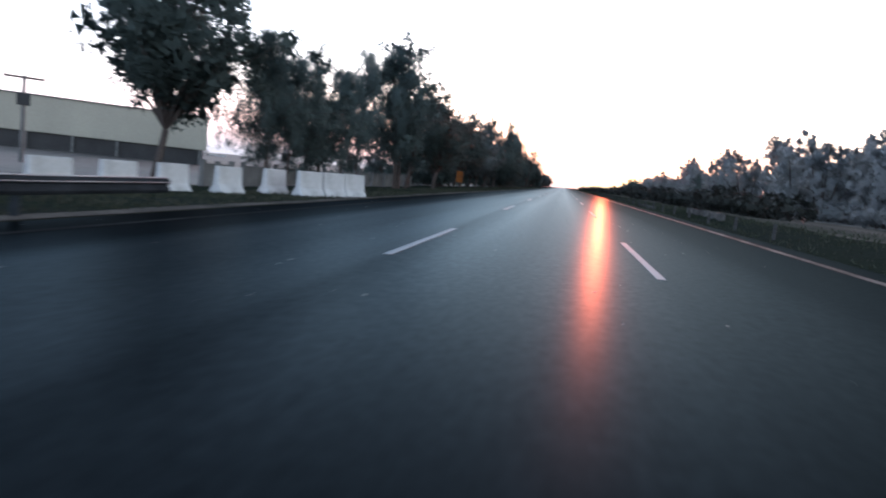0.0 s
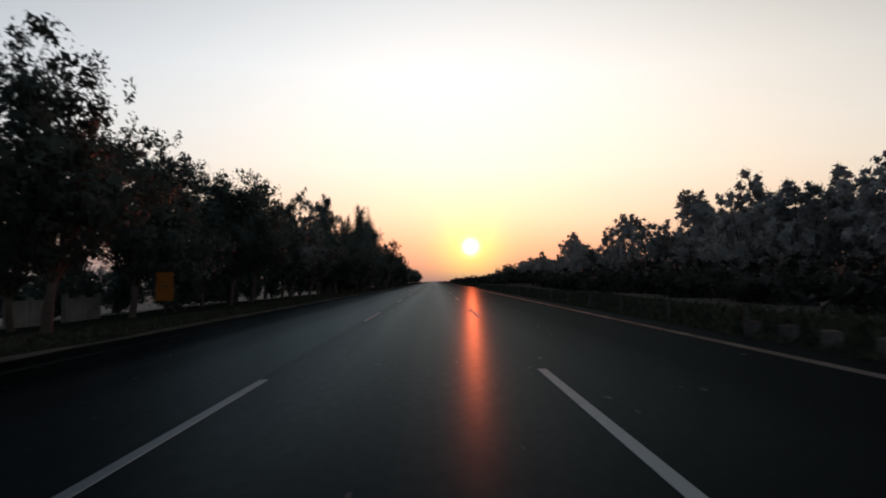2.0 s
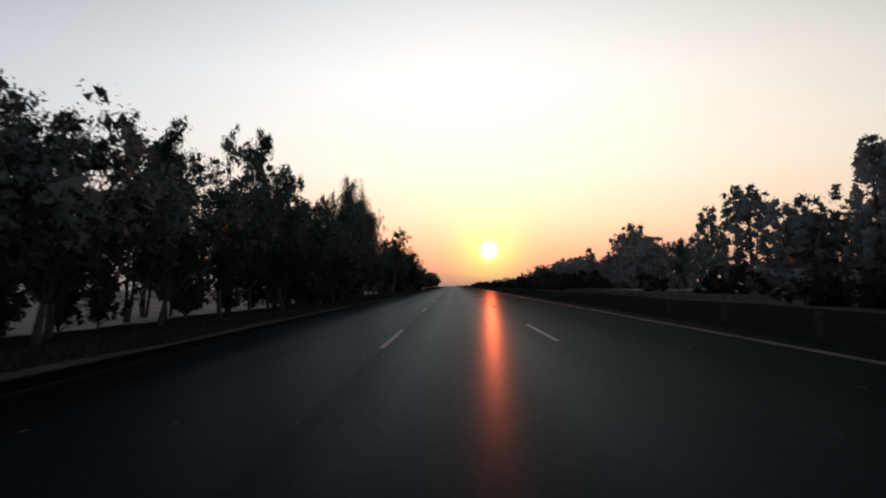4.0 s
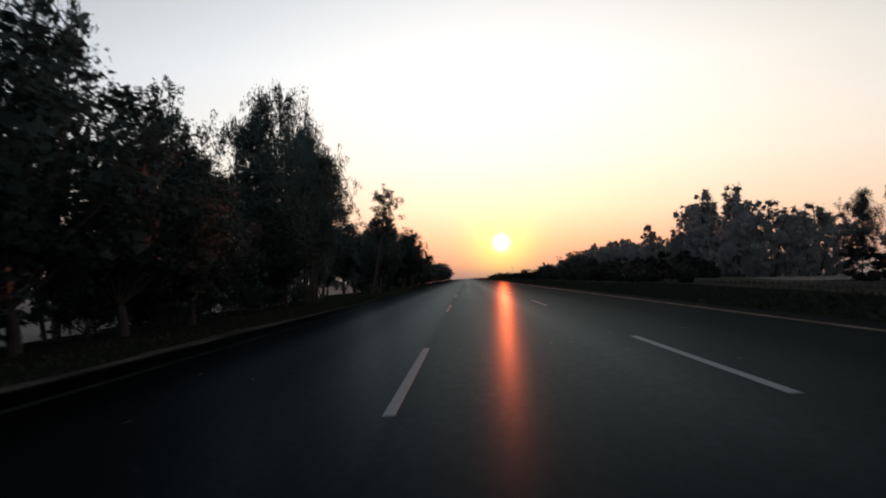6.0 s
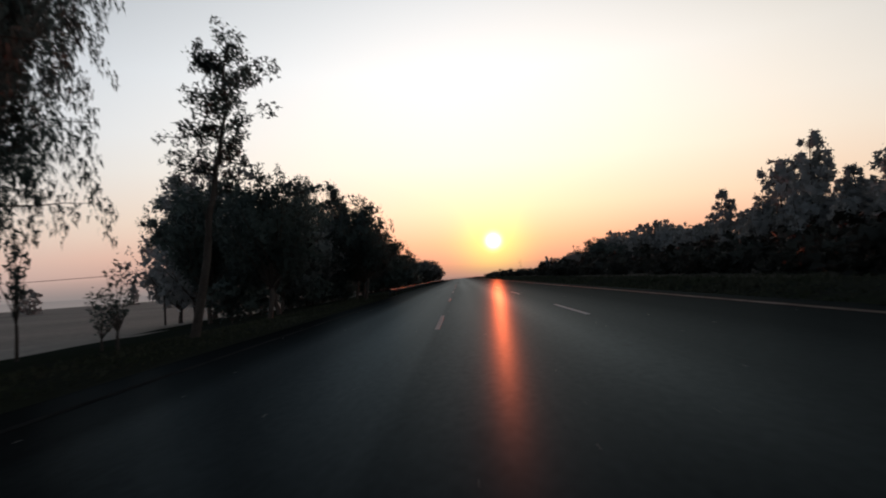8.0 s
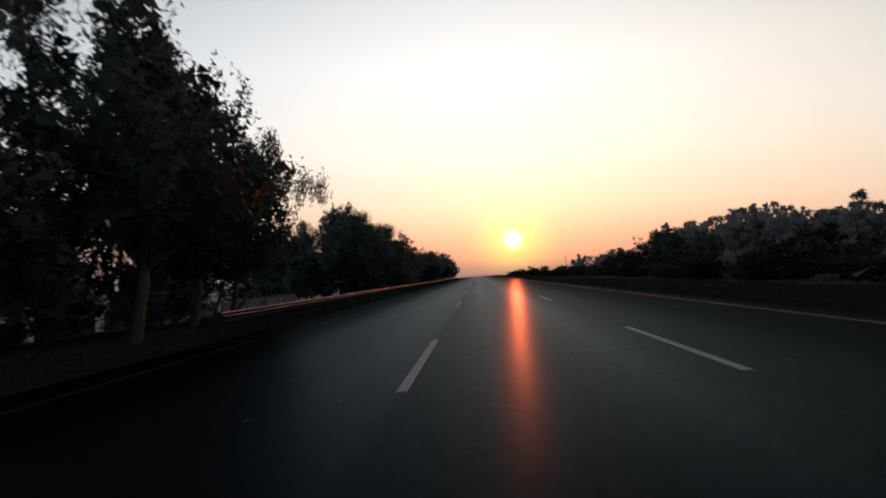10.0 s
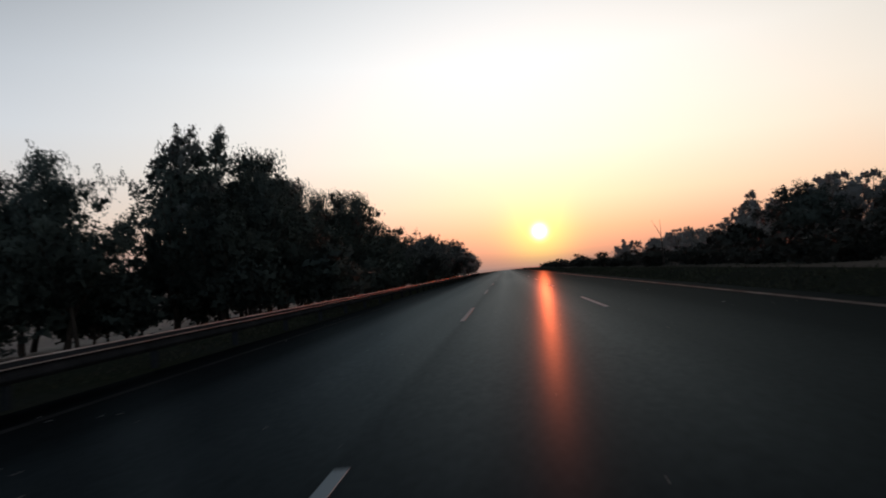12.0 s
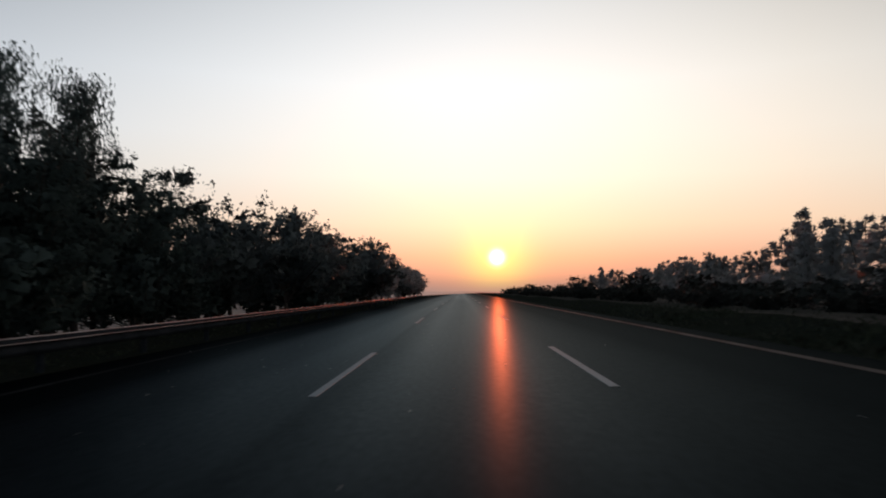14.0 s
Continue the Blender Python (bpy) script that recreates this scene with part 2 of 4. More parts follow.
def extrude_profile(profile, y0, y1, steps=1):
    """A closed profile in x, z drawn out along y: verts and faces."""
    n, verts, faces = len(profile), [], []
    for k in range(steps + 1):
        y = y0 + (y1 - y0) * k / steps
        verts += [(x, y, z) for x, z in profile]
    for k in range(steps):
        for i in range(n):
            j = (i + 1) % n
            faces.append((k * n + i, k * n + j, (k + 1) * n + j, (k + 1) * n + i))
    faces.append(tuple(range(n - 1, -1, -1)))
    faces.append(tuple(steps * n + i for i in range(n)))
    return verts, faces


def tube(points, radii, sides=7):
    """A tapered limb through points."""
    verts, faces = [], []
    pts = [Vector(p) for p in points]
    for k, (p, r) in enumerate(zip(pts, radii)):
        d = (pts[min(k + 1, len(pts) - 1)] - pts[max(k - 1, 0)]).normalized()
        a = d.orthogonal().normalized()
        b = d.cross(a)
        for i in range(sides):
            w = 2 * math.pi * i / sides
            verts.append(p + (a * math.cos(w) + b * math.sin(w)) * r)
    for k in range(len(pts) - 1):
        for i in range(sides):
            j = (i + 1) % sides
            faces.append((k * sides + i, k * sides + j, (k + 1) * sides + j, (k + 1) * sides + i))
    faces.append(tuple((len(pts) - 1) * sides + i for i in range(sides)))
    return verts, faces


def merge(pieces):
    verts, faces = [], []
    for v, f in pieces:
        n = len(verts)
        verts += v
        faces += [tuple(i + n for i in q) for q in f]
    return verts, faces


# ---- ground and road ----
TILT = math.tan(radians(2.5))
PROFILE = [(-3000, -3.0), (-300, -2.6), (-90, -2.3), (-45, -2.1), (-28, -1.7), (-19, -1.05), (-14, -0.66), (-10.5, -0.44),
           (-8.2, -0.355), (-7.6, TILT * -7.6), (0, 0.0), (6.0, TILT * 6.0), (6.6, 0.30), (7.4, 0.52), (8.6, 0.62), (11, 0.55),
           (15, 0.50), (24, 0.45), (60, 0.3), (300, 0.0), (3000, -1.0)]


def ground_z(x):
    for (a, za), (b, zb) in zip(PROFILE, PROFILE[1:]):
        if a <= x <= b:
            return za + (zb - za) * (x - a) / (b - a)
    return 0.0


def build_ground():
    xs = []
    for (a, _), (b, _) in zip(PROFILE, PROFILE[1:]):
        n = max(1, min(8, int((b - a) / 1.2)))
        if a >= -7.6 and b <= 6.0:
            n = 1
        xs += [a + (b - a) * i / n for i in range(n)]
    xs.append(PROFILE[-1][0])
    ys = [-400, -150, -60] + [-40 + 4 * i for i in range(125)] + [500, 560, 650, 800, 1100, 1800, 3500]
    verts = []
    for y in ys:
        for x in xs:
            z = ground_z(x)
            if (x < -8.3 or x > 6.5) and abs(x) < 200:
                z += 0.10 * noise.noise((x * 0.35, y * 0.35, 0)) + 0.15 * noise.noise((x * 0.07, y * 0.07, 3))
            verts.append((x, y, z))
    n = len(xs)
    faces = [(j * n + i, j * n + i + 1, (j + 1) * n + i + 1, (j + 1) * n + i) for j in range(len(ys) - 1) for i in range(n - 1)]
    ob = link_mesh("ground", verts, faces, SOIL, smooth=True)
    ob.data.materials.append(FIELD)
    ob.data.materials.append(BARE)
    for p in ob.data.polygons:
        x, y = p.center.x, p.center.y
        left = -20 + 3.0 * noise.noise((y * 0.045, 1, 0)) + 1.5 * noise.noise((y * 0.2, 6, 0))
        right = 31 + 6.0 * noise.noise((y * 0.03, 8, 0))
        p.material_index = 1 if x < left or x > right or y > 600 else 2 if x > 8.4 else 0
    tagged(ob, "dry grassy verge and flat fields coloured pale for mist", "ground", kind="structure")


def strip(name, x0, x1, y0, y1, lift, mat, label, category, step=30.0):
    n = max(1, int((y1 - y0) / step))
    verts = [(x, y0 + (y1 - y0) * k / n, TILT * x + lift) for k in range(n + 1) for x in (x0, x1)]
    faces = [(2 * k, 2 * k + 1, 2 * k + 3, 2 * k + 2) for k in range(n)]
    return tagged(link_mesh(name, verts, faces, mat), label, category, kind="structure")


build_ground()
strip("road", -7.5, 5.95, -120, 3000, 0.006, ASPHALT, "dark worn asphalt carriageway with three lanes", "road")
LANE = 3.65


def dusty_shoulder():
    """A pale strip of blown dust along the broken outer edge of the asphalt."""
    ys = [-20 + 1.5 * k for k in range(126)]
    verts = []
    for y in ys:
        a = -7.62 + 0.16 * noise.noise((y * 0.22, 4, 0)) + 0.10 * noise.noise((y * 0.9, 7, 0))
        b = -8.25 + 0.45 * noise.noise((y * 0.11, 9, 0)) + 0.2 * noise.noise((y * 0.6, 2, 0))
        if y > 135:
            b = a + (b - a) * max(0.02, 1 - (y - 135) / 32)
        verts += [(b, y, ground_z(b) + 0.012), (0.5 * (a + b), y, ground_z(0.5 * (a + b)) + 0.03), (a, y, ground_z(a) + 0.014)]
    faces = [(3 * k + i, 3 * k + i + 1, 3 * k + i + 4, 3 * k + i + 3) for k in range(len(ys) - 1) for i in (0, 1)]
    ob = link_mesh("shoulder", verts, faces, DUST, smooth=True)
    tagged(ob, "pale dusty shoulder along the asphalt's broken edge", "road shoulder", kind="structure")


dusty_shoulder()
for x, lab in ((-6.45, "faded white edge line along the verge"), (5.25, "white edge line along the median")):
    strip("edge_line", x - 0.09, x + 0.09, -120, 2500, 0.011, FAINT_PAINT if x < 0 else EDGE_PAINT, lab, "road marking")


def lane_dashes():
    made = {}
    for k in range(-4, 60):
        for x, paint in ((-LANE / 2, THIN_PAINT), (LANE / 2, PAINT)):
            if x not in made:
                v, f = extrude_profile([(-0.06, 0), (0.06, 0), (0.056, 0.004), (-0.056, 0.004)], 0, 5.7, 3)
                ob = link_mesh("lane_dash", v, f, paint)
                made[x] = ob.data
            else:
                ob = new("lane_dash", made[x])
            ob.matrix_world = Matrix.Translation((x, 18.0 * k, TILT * x + 0.008)) @ pose(0, 0, 0, 0, -2.5, 0)
            tagged(ob, "worn white painted lane dash on asphalt", "road marking", "lane dashes", "structure")


lane_dashes()


def haze_glow_sheet():
    """Plain glowing sheet in place of haze, closing the distance beyond the last trees."""
    mat = bpy.data.materials.new("haze_glow_sheet")
    mat.use_nodes = True
    nt = mat.node_tree
    nt.nodes.clear()
    out = nt.nodes.new("ShaderNodeOutputMaterial")
    co = nt.nodes.new("ShaderNodeTexCoord")
    sep = nt.nodes.new("ShaderNodeSeparateXYZ")
    nt.links.new(co.outputs["Object"], sep.inputs[0])
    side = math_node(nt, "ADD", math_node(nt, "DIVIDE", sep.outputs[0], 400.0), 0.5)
    # emission puts the haze's light, pinker towards the sun, into the sheet
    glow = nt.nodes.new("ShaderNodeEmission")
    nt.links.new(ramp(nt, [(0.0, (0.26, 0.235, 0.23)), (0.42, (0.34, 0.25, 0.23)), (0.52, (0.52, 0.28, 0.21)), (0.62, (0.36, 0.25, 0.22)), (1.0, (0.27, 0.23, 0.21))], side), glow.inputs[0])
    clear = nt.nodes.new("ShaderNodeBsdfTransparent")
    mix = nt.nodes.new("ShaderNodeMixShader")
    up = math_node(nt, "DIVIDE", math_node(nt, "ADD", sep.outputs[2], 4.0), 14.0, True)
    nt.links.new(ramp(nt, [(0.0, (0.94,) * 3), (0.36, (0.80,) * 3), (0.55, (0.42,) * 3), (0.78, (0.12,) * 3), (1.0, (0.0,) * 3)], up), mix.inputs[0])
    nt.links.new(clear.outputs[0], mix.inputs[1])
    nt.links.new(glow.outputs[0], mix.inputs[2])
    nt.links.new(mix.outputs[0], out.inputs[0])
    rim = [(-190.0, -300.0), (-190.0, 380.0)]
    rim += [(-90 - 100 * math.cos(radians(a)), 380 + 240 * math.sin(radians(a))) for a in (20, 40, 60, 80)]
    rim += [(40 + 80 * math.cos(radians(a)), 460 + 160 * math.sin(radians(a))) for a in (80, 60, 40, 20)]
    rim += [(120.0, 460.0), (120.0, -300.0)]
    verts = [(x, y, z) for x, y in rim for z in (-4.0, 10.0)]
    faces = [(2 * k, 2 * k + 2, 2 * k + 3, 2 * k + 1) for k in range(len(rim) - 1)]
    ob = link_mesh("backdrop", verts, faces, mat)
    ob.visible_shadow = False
    tagged(ob, "glowing backdrop sheet standing in for pale pink morning haze", "haze", kind="structure")


haze_glow_sheet()


# ---- trees ----
def pointed_leaves(rng, p, length, width, droop):
    """One pointed leaf at each of the points p: droop 1 hangs straight down, 0 points anywhere."""
    n = len(p)
    d = rng.normal(0, 1, (n, 3))
    d /= np.linalg.norm(d, axis=1)[:, None]
    d = d * (1 - droop) + np.array([0, 0, -1.0]) * droop
    d /= np.linalg.norm(d, axis=1)[:, None]
    s = np.cross(d, rng.normal(0, 1, (n, 3)))
    s /= np.linalg.norm(s, axis=1)[:, None] + 1e-9
    le = (length * rng.uniform(0.6, 1.4, n))[:, None]
    wi = (width * rng.uniform(0.6, 1.4, n))[:, None]
    return np.stack([p + s * wi * 0.5, p - s * wi * 0.5, p + d * le], axis=1).reshape(-1, 3)


def leaves(rng, centres, radii, per, length, width, droop, core=8, strands=0, heart=1.0):
    """Leafy clumps: a few overlapping sprays close each clump's heart, small leaves make its shell, and strands hang from it."""
    cen, rad = np.asarray(centres, float), np.asarray(radii, float)
    c, r = np.repeat(cen, per, axis=0), np.repeat(rad, per, axis=0)
    q = rng.normal(0, 1, (len(c), 3))
    p = c + q / np.linalg.norm(q, axis=1)[:, None] * (rng.uniform(0.12, 1, len(c)) ** 0.4)[:, None] * r * 1.06
    out = [pointed_leaves(rng, p, length, width, droop)]
    full = rad.min(axis=1) > 0.34
    if core and full.any():
        c, r = np.repeat(cen[full], core, axis=0), np.repeat(rad[full], core, axis=0)
        m = r.mean(axis=1)[:, None]
        a = rng.normal(0, 1, (len(c), 3))
        a /= np.linalg.norm(a, axis=1)[:, None]
        b = np.cross(a, rng.normal(0, 1, (len(c), 3)))
        b /= np.linalg.norm(b, axis=1)[:, None]
        o = c + rng.uniform(-0.42, 0.42, (len(c), 3)) * r
        a, b = a * m * rng.uniform(0.24, 0.42, (len(c), 1)) * heart, b * m * rng.uniform(0.18, 0.3, (len(c), 1)) * heart
        out.append(np.stack([o + 1.2 * a, o - 0.6 * a + 1.2 * b, o - 0.6 * a - 1.2 * b], axis=1).reshape(-1, 3))
    if strands:
        c, r = np.repeat(cen[full], strands, axis=0), np.repeat(rad[full], strands, axis=0)
        w = rng.uniform(0, 2 * np.pi, len(c))
        top = c + np.stack([np.cos(w) * 0.85, np.sin(w) * 0.85, rng.uniform(-0.5, 0.3, len(c))], axis=1) * r
        drop, sway = rng.uniform(0.35, 1.1, len(c)), rng.normal(0, 0.16, (len(c), 2))
        n = 11
        u = np.linspace(0, 1, n)[None, :, None]
        fall = np.concatenate([sway, -drop[:, None]], axis=1)[:, None, :] * u
        p = (top[:, None, :] + fall).reshape(-1, 3) + rng.normal(0, 0.035, (len(c) * n, 3))
        out.append(pointed_leaves(rng, p, 0.19, 0.05, 0.8))
    return np.concatenate(out)


def crown_mesh(name, verts, mat):
    me = bpy.data.meshes.new(name)
    n = len(verts) // 3
    me.vertices.add(len(verts))
    me.vertices.foreach_set("co", verts.astype(np.float32).ravel())
    me.loops.add(3 * n)
    me.loops.foreach_set("vertex_index", np.arange(3 * n, dtype=np.int32))
    me.polygons.add(n)
    me.polygons.foreach_set("loop_start", np.arange(0, 3 * n, 3, dtype=np.int32))
    me.update(calc_edges=True)
    me.materials.append(mat)
    # foliage shades as a rounded mass: leaf normals lean towards the outside of the crown
    mid, half = 0.5 * (verts.max(axis=0) + verts.min(axis=0)), 0.5 * (verts.max(axis=0) - verts.min(axis=0))
    tri = verts.reshape(n, 3, 3)
    face = np.cross(tri[:, 1] - tri[:, 0], tri[:, 2] - tri[:, 0])
    face /= np.linalg.norm(face, axis=1)[:, None] + 1e-9
    out = (tri.mean(axis=1) - mid) / half ** 2
    out /= np.linalg.norm(out, axis=1)[:, None] + 1e-9
    turned = np.einsum("ij,ij->i", face, out) < 0
    order = np.arange(3 * n, dtype=np.int32).reshape(n, 3)
    order[turned] = order[turned][:, ::-1]
    face[turned] *= -1
    me.loops.foreach_set("vertex_index", order.ravel())
    me.update()
    soft = out * 0.8 + face * 0.2
    soft /= np.linalg.norm(soft, axis=1)[:, None] + 1e-9
    me.normals_split_custom_set_from_vertices(np.repeat(soft, 3, axis=0).tolist())
    return me


def limb(rng, start, direction, length, r0, bend=0.25, sag=0.0, n=5):
    pts, d = [Vector(start)], Vector(direction).normalized()
    for k in range(n):
        d = (d + Vector(rng.normal(0, bend, 3)) * 0.5 + Vector((0, 0, -sag))).normalized()
        pts.append(pts[-1] + d * (length / n))
    return pts, [r0 * (1 - 0.8 * k / n) for k in range(n + 1)]


def tree_at(name, pts_trunk, leaf_verts, leaf_mat, label):
    root = new(name)
    root.empty_display_size = 0.5
    v, f = pts_trunk
    link_mesh("trunk", v, f, BARK, root, smooth=True)
    crown = new("crown", crown_mesh("crown", leaf_verts, leaf_mat))
    crown.parent = root
    return tagged(root, label, "tree")


def eucalyptus(seed, height=15.0, spread=3.2, bare=0.25, stems=2, branches=26, per=34, mat=None, fringe=0.62, leaf=0.21, core=9, strands=2, heart=1.0,
               label="tall eucalyptus with clumped drooping dark foliage"):
    rng = np.random.default_rng(seed)
    pieces, cen, rad = [], [], []
    for s in range(stems):
        a0 = rng.uniform(0, 2 * math.pi)
        h = height * (1 if s == 0 else rng.uniform(0.68, 0.88))
        lean = 0.02 if s == 0 else 0.14
        pts, rr = limb(rng, (0.25 * s * math.cos(a0), 0.25 * s * math.sin(a0), -0.3),
                       (lean * math.cos(a0), lean * math.sin(a0), 1), h * 0.96, 0.16 * h / 15, 0.06, 0, 9)
        pieces.append(tube(pts, rr))
        count = int(branches / stems)
        for k in range(count):
            u = bare + (0.95 - bare) * (k + rng.uniform(0, 0.9)) / count
            i = min(int(u * 9), 8)
            base = pts[i].lerp(pts[i + 1], u * 9 - i)
            a = rng.uniform(0, 2 * math.pi)
            dome = math.sqrt(max(0.05, 1 - (max(0.0, u - 0.42) / 0.60) ** 2))
            reach = spread * dome * rng.uniform(0.5, 1.08) * (0.8 if s else 1)
            bp, br = limb(rng, base, (math.cos(a), math.sin(a), rng.uniform(0.35, 1.0)), reach * 1.2, 0.055, 0.25, 0.06, 4)
            pieces.append(tube(bp, br, 3))
            for j in range(1, 5):
                w = rng.uniform(0.45, 0.85) * height / 15
                cen.append(np.array(bp[j]) + rng.normal(0, 0.2, 3) + np.array([0, 0, -0.15]))
                rad.append((w, w, w * rng.uniform(0.9, 1.3)))
                if rng.random() < 0.5:
                    v = rng.uniform(0.22, 0.33)
                    cen.append(np.array(bp[j]) + rng.normal(0, 0.4, 3) * (1, 1, 0.5) + np.array([0, 0, -0.6]))
                    rad.append((v, v, v * 2.2))
        for k in range(5):
            cen.append(np.array(pts[-1]) + rng.normal(0, 0.22, 3) * (1, 1, 0.4) - np.array([0, 0, 0.45 * k]))
            w = 0.35 + 0.12 * k
            rad.append((w, w, w * 1.2))
    lv = leaves(rng, cen, rad, per, leaf, leaf * 0.36, fringe, core, strands, heart)
    return tree_at("eucalyptus_tree", merge(pieces), lv, mat or LEAF_EUC, label)


def willow(seed, height, spread, bare=0.35, branches=20, twigs=3, per=26, arm=None, arm_at=7, label="", lean=0.06):
    """A lacy eucalypt: arching boughs with hanging strings of narrow leaves."""
    rng = np.random.default_rng(seed)
    pieces, cen, rad = [], [], []
    pts, rr = limb(rng, (0, 0, -0.3), (lean, 0, 1), height * 0.95, 0.0085 * height, 0.1, 0, 9)
    pieces.append(tube(pts, rr))
    boughs = []
    for k in range(branches):
        u = bare + (0.97 - bare) * (k + rng.uniform(0, 0.9)) / branches
        i = min(int(u * 9), 8)
        a = rng.uniform(0, 2 * math.pi)
        reach = spread * (1.0 - 0.75 * max(0, (u - 0.5) / 0.5)) * rng.uniform(0.5, 1.2)
        boughs.append(limb(rng, pts[i].lerp(pts[i + 1], u * 9 - i), (math.cos(a), math.sin(a), rng.uniform(0.6, 1.5)), reach * 1.4, 0.045, 0.25, 0.10, 5))
    if arm:
        boughs.append(limb(rng, pts[arm_at], arm[:3], arm[3], 0.06, 0.08, 0.11, 7))
    for k, (bp, br) in enumerate(boughs):
        pieces.append(tube(bp, br, 3))
        for p in bp[1:]:
            for _ in range(twigs * (3 if k == branches else 1)):
                q = np.array(p) + rng.normal(0, 0.28, 3)
                drop, d = rng.uniform(0.4, 1.5), rng.normal(0, 0.12, 2)
                n = 1 + int(drop / 0.35)
                for j in range(n):
                    cen.append(q + np.array([d[0] * j, d[1] * j, 0.15 - 0.35 * j]))
                    w = rng.uniform(0.14, 0.30) * (1.25 - 0.6 * j / n)
                    rad.append((w, w, 0.32))
    lv = leaves(rng, cen, rad, per, 0.2, 0.062, 0.75)
    return tree_at("eucalyptus_tree", merge(pieces), lv, LEAF_EUC, label)


def broadleaf(seed, height=9.0, spread=3.6, bare=0.22, per=33, limbs=26, lean=0.1, low=-0.35, mat=None, leaf=0.18, girth=1.0, core=8, heart=1.0,
              label="dense dark broadleaf roadside tree"):
    rng = np.random.default_rng(seed)
    pieces, cen, rad = [], [], []
    fork = height * bare
    r0 = 0.19 * height / 9 * girth
    pts, rr = limb(rng, (0, 0, -0.3), (lean, rng.normal(0, 0.06), 1), fork + 0.4, r0, 0.1, 0, 5)
    pieces.append(tube(pts, [r0 * (1 - 0.3 * k / 5) for k in range(6)]))
    top = pts[-1]
    mid = Vector((top.x, top.y, fork + (height - fork) * 0.47))
    for k in range(limbs):
        a, e = rng.uniform(0, 2 * math.pi), rng.uniform(low, 1.5)
        tip = mid + Vector((math.cos(a) * math.cos(e) * spread, math.sin(a) * math.cos(e) * spread,
                            math.sin(e) * (height - fork) * 0.53)) * rng.uniform(0.62, 1.1)
        bp, br = limb(rng, top, tip - top, (tip - top).length, 0.075 * height / 9, 0.16, -0.01, 5)
        pieces.append(tube(bp, br, 3))
        for j in range(2, 6):
            for _ in range(2):
                cen.append(np.array(bp[j]) + rng.normal(0, 0.11 * spread, 3))
                w = rng.uniform(0.15, 0.27) * spread
                rad.append((w, w, w * 0.85))
        # loose sprigs past the outline
        for _ in range(2):
            cen.append(np.array(tip) + rng.normal(0, 0.1 * spread, 3) + np.array([0, 0, 0.06 * spread]))
            rad.append((0.2, 0.2, 0.5))
    lv = leaves(rng, cen, rad, per, leaf, leaf * 0.55, 0.22, core, 0, heart)
    return tree_at("broadleaf_tree", merge(pieces), lv, mat or LEAF_BROAD, label)


def bush(seed, height=1.8, spread=1.6, label="low dark thorny bush on the median"):
    rng = np.random.default_rng(seed)
    pieces, cen, rad = [], [], []
    for k in range(16):
        a, e = rng.uniform(0, 2 * math.pi), rng.uniform(0.15, 1.5)
        tip = Vector((math.cos(a) * math.cos(e) * spread, math.sin(a) * math.cos(e) * spread, max(0.3, math.sin(e) * height))) * rng.uniform(0.7, 1.05)
        bp, br = limb(rng, (rng.normal(0, 0.1), rng.normal(0, 0.1), -0.1), tip, tip.length, 0.03, 0.2, 0, 4)
        pieces.append(tube(bp, br, 3))
        for j in range(1, 5):
            cen.append(np.array(bp[j]) + rng.normal(0, 0.12, 3))
            w = rng.uniform(0.35, 0.6)
            rad.append((w, w, w * 0.7))
    lv = leaves(rng, cen, rad, 9, 0.17, 0.10, 0.1, 4, 0, 1.3)
    lv[:, 2] = np.maximum(lv[:, 2], 0.02)
    return tagged(tree_at("bush", merge(pieces), lv, LEAF_BUSH, label), category="bush")


